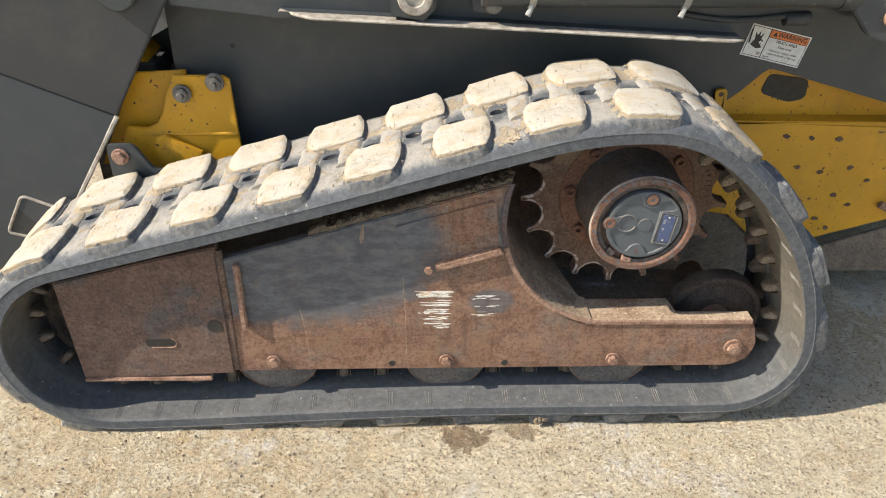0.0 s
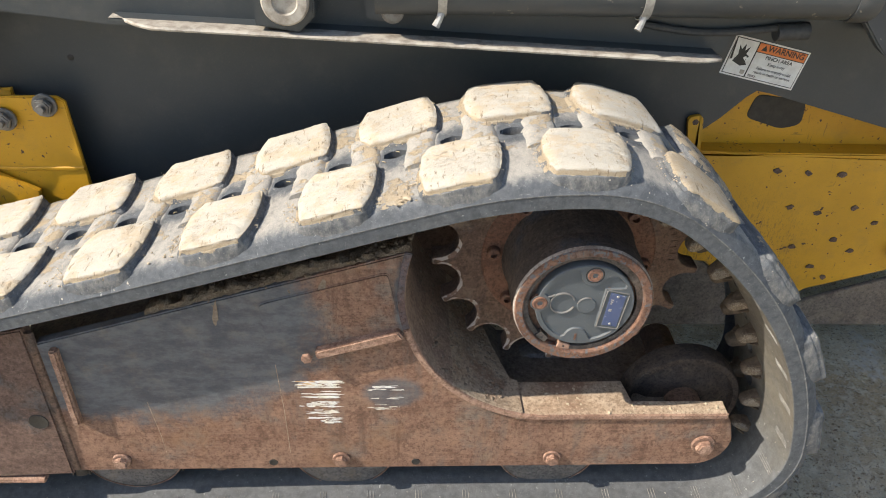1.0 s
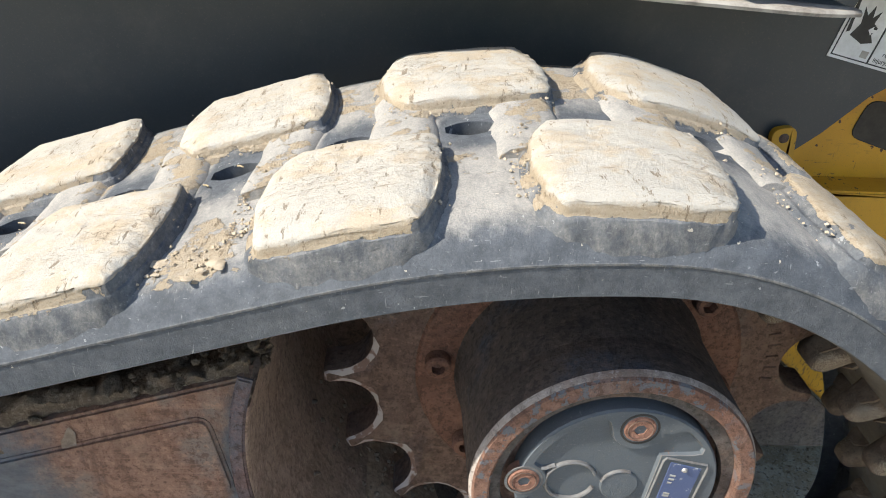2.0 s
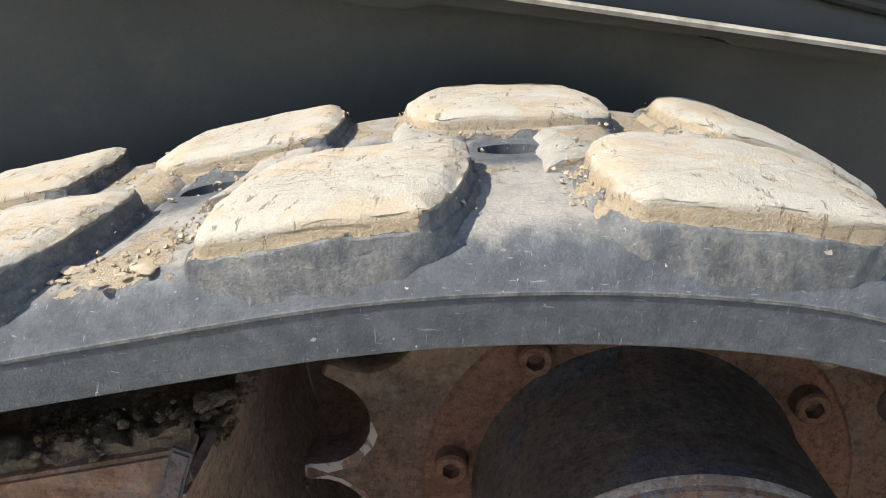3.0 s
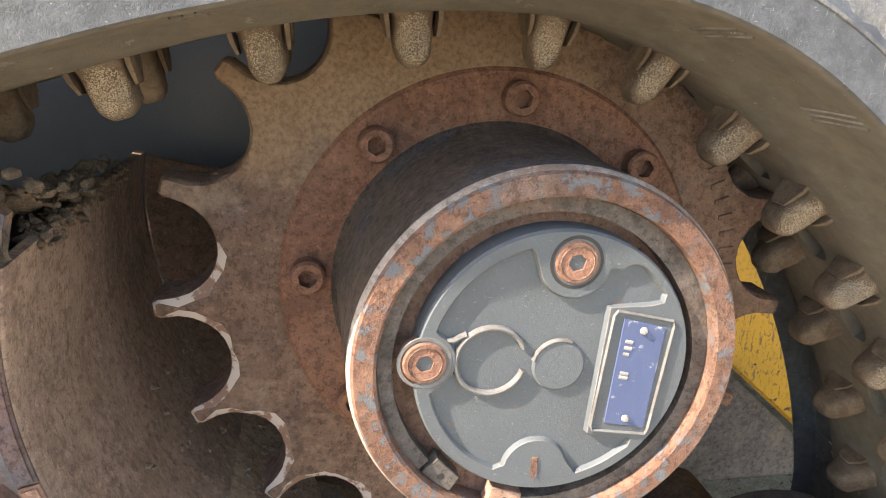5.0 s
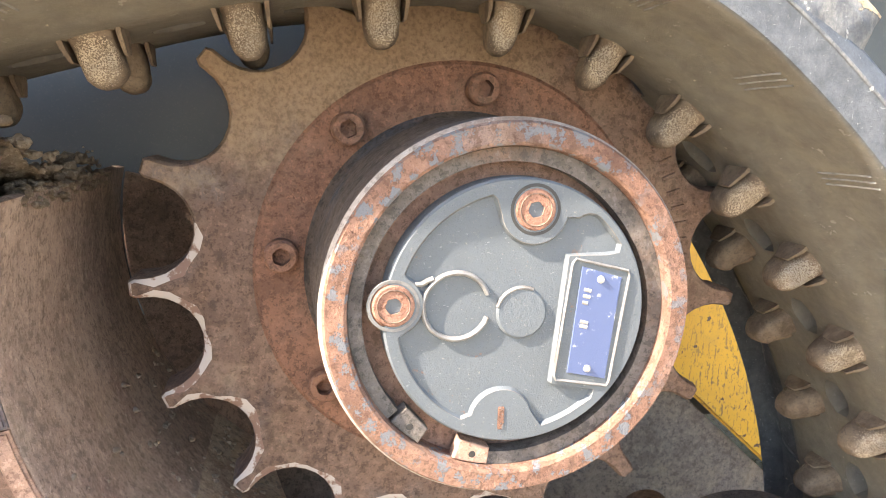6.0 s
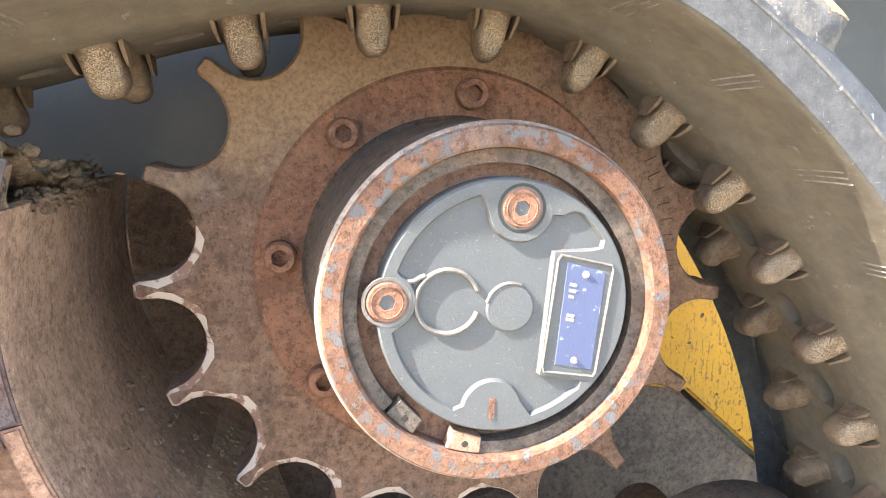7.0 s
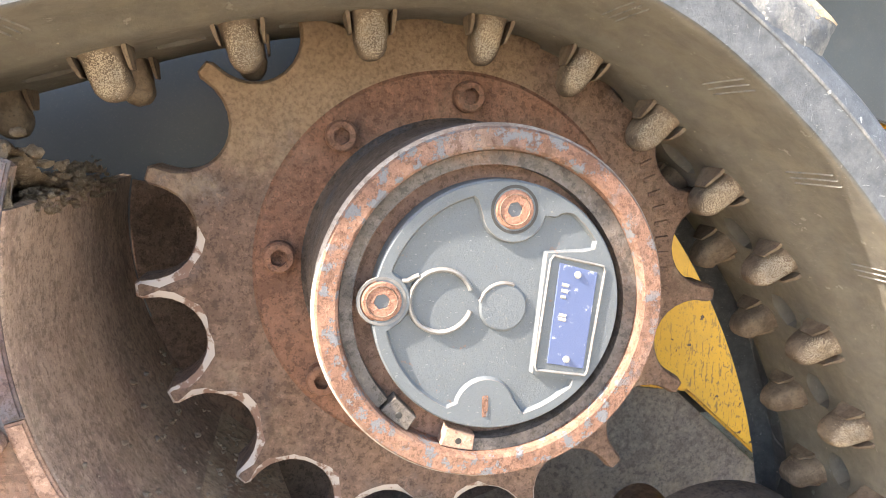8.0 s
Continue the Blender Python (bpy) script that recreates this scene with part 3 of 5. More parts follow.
def build_ground():
    far = [2.5, 4, 7, 13, 30, 90, 300, 900]
    xs = [-v for v in far[::-1]] + [-1.6, -1.4] + [-1.25 + 0.0050 * i for i in range(541)] + [1.52, 1.6] + far
    ys = [-v for v in far[::-1]] + [-1.0, -0.85, -0.7, -0.6] + [-0.52 + 0.0050 * i for i in range(117)] + [0.08, 0.12, 0.2, 0.4, 0.6, 1.0, 1.6] + far
    verts = [(x, y, ground_height(x, y)) for y in ys for x in xs]
    w = len(xs)
    faces = [(j * w + i, j * w + i + 1, (j + 1) * w + i + 1, (j + 1) * w + i) for j in range(len(ys) - 1) for i in range(w - 1)]
    data = bpy.data.meshes.new("ground")
    data.from_pydata(verts, [], faces)
    data.materials.append(SAND)
    data.shade_smooth()
    tagged(new("ground", data), "pale sandy ground with grit and salt stains", "ground", kind="structure")


def build_pebbles():
    rng = random.Random(5)
    bm = bmesh.new()
    for i in range(1400):
        x, y = rng.uniform(-1.1, 1.3), rng.uniform(-0.42, 0.02)
        crumb(bm, (x, y, ground_height(x, y) + 0.001), rng.choice((0.0010, 0.0012, 0.0014, 0.0018, 0.0022, 0.0028, 0.0042)), rng)
    tagged(part("pebbles", bm, DUST), "small brown stones and crumbs on the sand", "stones", kind="stuff")


build_ground()
build_pebbles()

# ---- rubber track ----
FRONT, WIDTH = -0.042, 0.338          # front edge and width of the belt along y
HUB = (0.388, 0.570)                  # axis of the sprocket
CREST, CREST_R = (0.370, 0.511), 0.256  # belt over the sprocket
RISE_R = 0.70                        # wider bend where the top run meets the crest
REAR, REAR_R = (0.648, 0.245), 0.150  # rear idler
NOSE, NOSE_R = (-0.765, 0.263), 0.201  # front idler
LUG_X = 0.190                         # middle of a front lug on the top run
BULGE = 0.68                          # radius of the slack run behind the sprocket
SAG, BOW = 0.005, 0.012               # slack of the top run, and how far the rollers lift the bottom run


def belt_path(step=0.004):
    """The belt's inner edge line as (x, z) and outward normal angle, clockwise from the bottom of the nose over the top."""
    pts = []
    def arcs(c, r, a0, a1):
        while a1 > a0:
            a1 -= math.tau
        k = max(2, int(abs(a1 - a0) * r / step))
        for i in range(k + 1):
            a = a0 + (a1 - a0) * i / k
            pts.append((c[0] + r * math.cos(a), c[1] + r * math.sin(a), a))
    def run(p, q, a, lift):
        """A free run between two wheels that leaves the straight line by lift in its middle."""
        size = math.hypot(q[0] - p[0], q[1] - p[1])
        k = int(size / step)
        for i in range(1, k):
            t = i / k
            off, turn = lift * math.sin(math.pi * t) ** 2, lift * math.pi * math.sin(math.tau * t) / size
            pts.append((p[0] + (q[0] - p[0]) * t + off * math.cos(a), p[1] + (q[1] - p[1]) * t + off * math.sin(a), a + turn))
    def rim(c, r, a):
        return c[0] + r * math.cos(a), c[1] + r * math.sin(a)
    # top run, from the nose to the wide bend before the crest
    rise = (CREST[0] - 0.006, CREST[1] + CREST_R - RISE_R)
    dx, dz = rise[0] - NOSE[0], rise[1] - NOSE[1]
    dist, ang = math.hypot(dx, dz), math.atan2(dz, dx)
    top = ang + math.pi / 2 + math.asin((RISE_R - NOSE_R) / dist)
    # slack arc that touches crest and rear idler from within
    d = math.hypot(CREST[0] - REAR[0], CREST[1] - REAR[1])
    ra, rb = BULGE - CREST_R, BULGE - REAR_R
    back = math.atan2(REAR[1] - CREST[1], REAR[0] - CREST[0])
    inner = math.acos((ra * ra + d * d - rb * rb) / (2 * ra * d))
    o = (CREST[0] + ra * math.cos(back - inner), CREST[1] + ra * math.sin(back - inner))
    a_hub = math.atan2(CREST[1] - o[1], CREST[0] - o[0])
    a_rear = math.atan2(REAR[1] - o[1], REAR[0] - o[0])
    # bottom, rear idler to nose
    dx, dz = NOSE[0] - REAR[0], NOSE[1] - REAR[1]
    dist, ang = math.hypot(dx, dz), math.atan2(dz, dx)
    low = ang + math.pi / 2 + math.asin((NOSE_R - REAR_R) / dist)
    low = low % math.tau
    arcs(NOSE, NOSE_R, low, top)
    run(rim(NOSE, NOSE_R, top), rim(rise, RISE_R, top), top, -SAG)
    arcs(rise, RISE_R, top, math.pi / 2)
    arcs(CREST, CREST_R, math.pi / 2, a_hub)
    arcs(o, BULGE, a_hub, a_rear)
    arcs(REAR, REAR_R, a_rear, low - math.tau)
    run(rim(REAR, REAR_R, low), rim(NOSE, NOSE_R, low), low - math.tau, -BOW)
    return pts


PATH_PTS = belt_path()
CORD = 0.027  # the steel cords, along which the pitch is true, lie this far out from the inner edge
CORD_PTS = [(x + CORD * math.cos(a), z + CORD * math.sin(a)) for x, z, a in PATH_PTS]
LENGTHS = [0.0]
for p, q in zip(CORD_PTS, CORD_PTS[1:] + CORD_PTS[:1]):
    LENGTHS.append(LENGTHS[-1] + math.hypot(q[0] - p[0], q[1] - p[1]))
TOTAL = LENGTHS[-1]
PITCHES = 2 * round(TOTAL / 0.180)
PITCH = TOTAL / PITCHES
LEN_ARRAY = np.array(LENGTHS)
PX = np.array([p[0] for p in PATH_PTS] + [PATH_PTS[0][0]])
PZ = np.array([p[1] for p in PATH_PTS] + [PATH_PTS[0][1]])
PA = np.unwrap(np.array([p[2] for p in PATH_PTS] + [PATH_PTS[0][2]]))


def on_belt(s, y, h):
    """A place on the belt: s along its cords, y across the machine, h outwards from the inner edge."""
    s = s % TOTAL
    x, z, a = np.interp(s, LEN_ARRAY, PX), np.interp(s, LEN_ARRAY, PZ), np.interp(s, LEN_ARRAY, PA)
    return Vector((x + h * math.cos(a), y, z + h * math.sin(a)))


# the lug whose middle lies on the top run just before the sprocket
PHASE = LENGTHS[min(range(len(PATH_PTS)), key=lambda i: abs(PATH_PTS[i][0] - LUG_X) + (5 if PATH_PTS[i][1] < 0.5 else 0))]

# cross-section of the carcass, outside then inside, as (across, h)
OUTER = [(0.000, -0.0010), (0.0, 0.0200), (-0.0007, 0.0207), (-0.0008, 0.0221), (0.0002, 0.0231), (0.0045, 0.033), (0.013, 0.0405), (0.032, 0.043), (0.11, 0.043)]
INNER = [(0.0025, -0.0025), (0.010, -0.0028), (0.040, -0.0030), (0.062, -0.0036), (0.082, -0.0105), (0.094, -0.0135), (0.120, -0.0135)]


def build_track():
    track = thing("rubber_track", "worn grey rubber track with dry mud caked on its lugs", "track")
    sub = 10
    rings = PITCHES * sub
    def half(i):
        k = i % sub
        return {3: 0.006, 4: 0.0115, 5: 0.0135, 6: 0.0115, 7: 0.006}.get(k, 0.006)
    section = []
    for i in range(rings):
        w = half(i)
        out = OUTER + [(WIDTH / 2 - w, 0.042), (WIDTH / 2 + w, 0.042)] + [(WIDTH - a, h) for a, h in OUTER[::-1]]
        inn = [(WIDTH - a, max(h, 0.024 - max(0.0, a - 0.050) * 1.1)) for a, h in INNER] + [(WIDTH / 2 + w, -0.013), (WIDTH / 2 - w, -0.013)] + INNER[::-1]
        section.append(out + inn)
    count = len(section[0])
    top_a, top_b = len(OUTER), len(OUTER) + 1
    low_b = 2 * len(OUTER) + 2 + len(INNER)
    low_a = low_b + 1
    bm = bmesh.new()
    layer = bm.verts.layers.float.new("mud")
    dust = bm.verts.layers.float.new("dust")
    film = bm.verts.layers.float.new("film")
    grid = []
    for i in range(rings):
        s = PHASE + (i - 5) * PITCH / sub
        row = []
        for k, (a, h) in enumerate(section[i]):
            wob = 0.0014 * noise.noise(Vector((s * 23, a * 30, h * 30))) if 4 < k < 2 * len(OUTER) else 0
            v = bm.verts.new(on_belt(s, FRONT + a, h + wob))
            if h > 0.038:
                along = (s - PHASE + 0.090 + TOTAL / 2) % TOTAL - TOTAL / 2
                cake = 0.60 * math.exp(-(along / 0.032) ** 2 - ((a - 0.022) / 0.024) ** 2)
                v[layer] = 0.32 + 0.22 * noise.noise(Vector((s * 11, a * 24, 3))) + (0.23 if 0.045 < a < WIDTH - 0.012 else 0) + cake
                v[film] = 0.66 if 0.022 < a < WIDTH - 0.015 else 0.34
            elif h < 0.0005 and k not in (0, 2 * len(OUTER) + 1):
                v[layer], v[dust] = 0.08, 0.16 + 0.56 * min(1.0, max(0.0, (v.co.z - 0.17) / 0.16))
            else:
                v[film] = 0.02
            # film colour on the seam bead draws its worn highlight
            if k in (2, 3):
                v[film] = 0.34
            # bare dark rubber at the window rims paints the shade inside the holes
            if k in (top_a, top_b) and i % sub in (3, 4, 5, 6, 7):
                v[layer], v[film] = 0.0, 0.0
            row.append(v)
        grid.append(row)
    for i in range(rings):
        j = (i + 1) % rings
        hole = i % sub in (3, 4, 5, 6)
        for k in range(count):
            m = (k + 1) % count
            if hole and k in (top_a, low_b):
                continue
            bm.faces.new((grid[i][k], grid[i][m], grid[j][m], grid[j][k]))
        if hole:
            bm.faces.new((grid[i][top_a], grid[j][top_a], grid[j][low_a], grid[i][low_a]))
            bm.faces.new((grid[i][top_b], grid[i][low_b], grid[j][low_b], grid[j][top_b]))
        if i % sub == 3:
            bm.faces.new((grid[i][top_a], grid[i][low_a], grid[i][low_b], grid[i][top_b]))
        if i % sub == 7:
            bm.faces.new((grid[i][top_a], grid[i][top_b], grid[i][low_b], grid[i][low_a]))
    part("carcass", bm, RUBBER, track, "grey dusty rubber belt with moulded windows", angle=40)

    def lug(s0, mirrored, rng):
        """A tread block with chamfered corners; its rear tapers, its leading side is steep."""
        top = [(-0.045, 0.003), (0.049, -0.001), (0.058, 0.028), (0.063, 0.060), (0.064, 0.095), (0.061, 0.124), (-0.035, 0.131), (-0.049, 0.102), (-0.053, 0.058)]
        foot = [(-0.062, -0.006), (0.054, -0.006), (0.066, 0.026), (0.072, 0.062), (0.072, 0.100), (0.069, 0.134), (-0.044, 0.144), (-0.063, 0.108), (-0.069, 0.056)]
        bm = bmesh.new()
        layer = bm.verts.layers.float.new("mud")
        film = bm.verts.layers.float.new("film")
        rows = []
        wear = rng.uniform(-0.002, 0.0015)
        ahead = (s0 - PHASE) % TOTAL
        s0 -= 0.012 * min(1.0, ahead / 0.24) * min(1.0, max(0.0, (1.4 - ahead) / 0.4)) - 0.004
        cake = max(0.0, min(1.0, (0.50 - ahead) / 0.22, 1.0)) if ahead < 1.9 else 1.0
        def outline(t):
            return [(f[0] + (p[0] - f[0]) * t, f[1] + (p[1] - f[1]) * t) for f, p in zip(foot, top)]
        def dense(poly, n=4):
            out = []
            for (ax, ay), (bx, by) in zip(poly, poly[1:] + poly[:1]):
                for q in range(n):
                    out.append((ax + (bx - ax) * q / n, ay + (by - ay) * q / n))
            return out
        keys = [(0.0, 0.022, 0.06), (0.26, 0.038, 0.20), (0.50, 0.0450, 0.44), (0.60, 0.0470, 0.52), (0.80, 0.0478, 0.52), (0.88, 0.0518, 0.66), (0.95, 0.0540, 0.86), (1.0, 0.0560, 0.96)]
        levels = [tuple(p + (q - p) * f / 3 for p, q in zip(a, b)) for a, b in zip(keys, keys[1:]) for f in range(3)] + keys[-1:]
        def place(u, v, h, mud):
            across = v + 0.007
            if mirrored:
                across, u = WIDTH - across, u * (1.3 if u < 0 else 1.0)
            s = s0 + u
            seed = Vector((s * 60, across * 60, h * 40))
            rough = 0.0010 * noise.noise(seed) + 0.0008 * noise.noise(seed * 2.7) + 0.0006 * noise.noise(seed * 7.1)
            if mud > 0.95:
                top = Vector((s * 30, across * 45, 1))
                rough = 0.0010 * noise.noise(top) + 0.0008 * noise.noise(top * 3.1) - 0.0012 * max(0.0, noise.noise(Vector((s * 95, across * 24, 5))) - 0.25)
            lumpy = max(0.0, 1 - abs(mud - 0.70) / 0.16)
            rough += lumpy * (0.0010 * abs(noise.noise(seed * 4.3)) + 0.0008 * noise.noise(seed * 9.7))
            v3 = bm.verts.new(on_belt(s + rough, FRONT + across + rough, h + wear * (h > 0.05) + 1.3 * rough))
            v3[layer], v3[film] = mud - 0.62 * (1 - cake), 0.34
            return v3
        def smooth_poly(poly, w):
            """Rounds the corners, cutting off the share w of each side twice."""
            for k in (w, 0.22):
                poly = [q for a, b in zip(poly, poly[1:] + poly[:1]) for q in ((a[0] * (1 - k) + b[0] * k, a[1] * (1 - k) + b[1] * k), (a[0] * k + b[0] * (1 - k), a[1] * k + b[1] * (1 - k)))]
            return dense(poly, 5)
        for t, h, mud in levels:
            poly = smooth_poly(outline(t), 0.22 - 0.17 * t)
            rows.append([place(u, v, h, mud - (0.22 if v < 0.02 and t < 0.8 else 0) - (0.50 if u > 0.045 and t < 0.96 else 0)) for u, v in poly])
        cx, cy = sum(p[0] for p in top) / 9, sum(p[1] for p in top) / 9
        poly = smooth_poly(outline(1.0), 0.05)
        for f in (0.975, 0.95, 0.92, 0.88, 0.83, 0.75, 0.68, 0.61, 0.53, 0.45, 0.36, 0.26, 0.14):
            rows.append([place(cx + (u - cx) * f, cy + (v - cy) * f, 0.0608 - 0.0008 * f * f - 0.0040 * max(0.0, (f - 0.78) / 0.22) ** 2, 1.0) for u, v in poly])
        for p, q in zip(rows, rows[1:]):
            for i in range(len(p)):
                j = (i + 1) % len(p)
                bm.faces.new((p[i], p[j], q[j], q[i]))
        mid = place(cx, cy, 0.0610, 1.0)
        for i in range(len(rows[-1])):
            bm.faces.new((rows[-1][i], rows[-1][(i + 1) % len(rows[-1])], mid))
        part("lug", bm, LUG, track, angle=65)

    def neck(s0):
        """The low bridge over a core bar that joins a front lug to a back lug."""
        bm = bmesh.new()
        layer = bm.verts.layers.float.new("mud")
        film = bm.verts.layers.float.new("film")
        prof = [(-0.034, 0.035), (-0.028, 0.0460), (-0.022, 0.0500), (-0.010, 0.0515), (0.008, 0.0520), (0.015, 0.0510), (0.020, 0.0470), (0.025, 0.035)]
        rows = []
        for i in range(17):
            a = 0.104 + (WIDTH - 0.208) * i / 16
            sag = 0.0035 * math.sin(math.pi * i / 16)
            row = []
            for u, h in prof:
                seed = Vector((s0 * 50, a * 60, u * 90))
                v = bm.verts.new(on_belt(s0 + u + 0.004 * noise.noise(seed * 0.7), FRONT + a, h - (sag if h > 0.04 else 0) + 0.0012 * noise.noise(seed * 2.1)))
                v[layer], v[film] = 0.26 + (0.16 if h > 0.050 else 0) + 0.25 * noise.noise(seed), 0.7
                row.append(v)
            rows.append(row)
        for p, q in zip(rows, rows[1:]):
            for i in range(len(p) - 1):
                bm.faces.new((p[i], p[i + 1], q[i + 1], q[i]))
        bm.faces.new(rows[0])
        bm.faces.new(rows[-1][::-1])
        part("bridge", bm, LUG, track, angle=60)

    def drive_lug(s0, far):
        """An inner guide horn that rides beside the sprocket: a rounded tongue with a worn oval on its face."""
        bm = bmesh.new()
        layer = bm.verts.layers.float.new("mud")
        rows = []
        a0, n = 0.107, 28
        d = (s0 - PHASE) % TOTAL
        f = min(1.0, max(0.0, (d - 0.25) / 0.40)) * min(1.0, max(0.0, (1.45 - d) / 0.40))
        s0 -= 0.030 * f * f * (3 - 2 * f)
        bright = 0.60 + 0.22 * noise.noise(Vector((s0 * 31, 4.0 if far else 0.0, 0)))
        for t in (0, 0.1, 0.2, 0.32, 0.44, 0.56, 0.68, 0.79, 0.88, 0.94, 0.98, 1.0):
            h = -0.008 - 0.0365 * t
            row = []
            tip = math.sqrt(max(0.0, 1 - max(0.0, (t - 0.70) / 0.32) ** 2))
            half_u = (0.0136 - 0.0022 * t) * tip + 0.0045 * max(0.0, 1 - t / 0.22) ** 2
            near, deep = a0 + 0.010 * t + 0.006 * (1 - tip), a0 + 0.042 - 0.008 * t - 0.008 * (1 - tip)
            for i in range(n):
                ang = math.tau * i / n
                c, sn = math.cos(ang), math.sin(ang)
                c, sn = math.copysign(abs(c) ** 0.7, c), math.copysign(abs(sn) ** 0.55, sn)
                wob = 0.0010 * noise.noise(Vector((s0 * 70, t * 5, ang))) + 0.0007 * noise.noise(Vector((s0 * 70, t * 17, ang * 4)))
                a = (near + deep) / 2 + sn * (deep - near) / 2 + wob
                v = bm.verts.new(on_belt(s0 + half_u * c + wob, FRONT + (WIDTH - a if far else a), h))
                oval = (half_u * c / 0.0116) ** 2 + ((t - 0.56) / 0.40) ** 2
                v[layer] = bright * max(0.0, min(1.0, 1.9 - 1.25 * oval)) if sn < -0.4 else 0.0
                # no pale oval on the bottom run: its shade is put into the colour
                if v.co.z < 0.16:
                    v[layer] = 0.0
                row.append(v)
            rows.append(row)
        for p, q in zip(rows, rows[1:]):
            for i in range(n):
                bm.faces.new((p[i], p[(i + 1) % n], q[(i + 1) % n], q[i]))
        bm.faces.new(rows[-1])
        # thin moulded fins on both sides of the horn
        for side in (-1, 1):
            fin = []
            for h, u, thick in ((-0.004, 0.0175, 0.0018), (-0.018, 0.0162, 0.0014), (-0.027 + 0.006 * noise.noise(Vector((s0 * 40, side, 0))), 0.0152, 0.0009)):
                ring = []
                for du, a in ((-thick, a0 + 0.004), (thick, a0 + 0.004), (thick, a0 + 0.030), (-thick, a0 + 0.030)):
                    a += (0.006 if h < -0.021 else 0.0) * (1 if a < a0 + 0.02 else -1)
                    ring.append(bm.verts.new(on_belt(s0 + side * u + du, FRONT + (WIDTH - a if far else a), h)))
                fin.append(ring)
            for p, q in zip(fin, fin[1:]):
                for i in range(4):
                    bm.faces.new((p[i], p[(i + 1) % 4], q[(i + 1) % 4], q[i]))
            bm.faces.new(fin[-1])
        part("drive_lug", bm, DRIVE_LUG, track, angle=60)

    def ribs(s0):
        """Three thin moulded lines across the inside of the belt's flange."""
        bm = bmesh.new()
        dust = bm.verts.layers.float.new("dust")
        film = bm.verts.layers.float.new("film")
        for d in (-0.0055, 0, 0.0055):
            rows = []
            for i in range(6):
                a = 0.013 + 0.045 * i / 5
                h0 = -0.0031 - (0.0005 if a > 0.04 else 0)
                rows.append([bm.verts.new(on_belt(s0 + d + du, FRONT + a, h0 - dh)) for du, dh in ((-0.0011, -0.001), (0, 0.0007), (0.0011, -0.001))])
            for p, q in zip(rows, rows[1:]):
                for i in range(2):
                    bm.faces.new((p[i], p[i + 1], q[i + 1], q[i]))
        for v in bm.verts:
            v[dust], v[film] = 0.3, 0.42
        part("moulded_ribs", bm, RUBBER, track)

    rng = random.Random(11)
    for i in range(PITCHES // 2):
        lug(PHASE + 2 * i * PITCH, False, rng)
        lug(PHASE + (2 * i + 1) * PITCH + 0.004, True, rng)
    for i in range(PITCHES):
        neck(PHASE + (i + 0.5) * PITCH)
        drive_lug(PHASE + (i + 0.5) * PITCH, False)
        drive_lug(PHASE + (i + 0.5) * PITCH, True)
        ribs(PHASE + (i + 0.25) * PITCH)


build_track()

# ---- sprocket and final drive ----
TEETH, TOOTH0 = 17, 183.2


def sprocket_outline():
    out = []
    step = 360 / TEETH
    for t in range(TEETH):
        a0 = TOOTH0 + t * step
        for da, r in ((-1.9, 0.2295), (-1.2, 0.2340), (1.2, 0.2340), (1.9, 0.2295)):
            a = radians(a0 + da)
            out.append((HUB[0] + r * math.cos(a), HUB[1] + r * math.sin(a)))
        a = radians(a0 + step / 2)
        c = Vector((HUB[0] + 0.2275 * math.cos(a), HUB[1] + 0.2275 * math.sin(a)))
        inwards, side = Vector((-math.cos(a), -math.sin(a))), Vector((-math.sin(a), math.cos(a)))
        for k in range(13):
            f = radians(-84 + 14 * k)
            p = c + (inwards * math.cos(f) * 0.0365 + side * math.sin(f) * 0.0345)
            out.append((p.x, p.y))
    # the teeth under the crest end inside the belt
    for i, (x, z) in enumerate(out):
        over = math.hypot(x - CREST[0], z - CREST[1]) - (CREST_R + 0.027)
        if over > 0 and z > HUB[1]:
            r = math.hypot(x - HUB[0], z - HUB[1])
            out[i] = (HUB[0] + (x - HUB[0]) * (1 - over / r), HUB[1] + (z - HUB[1]) * (1 - over / r))
    return out


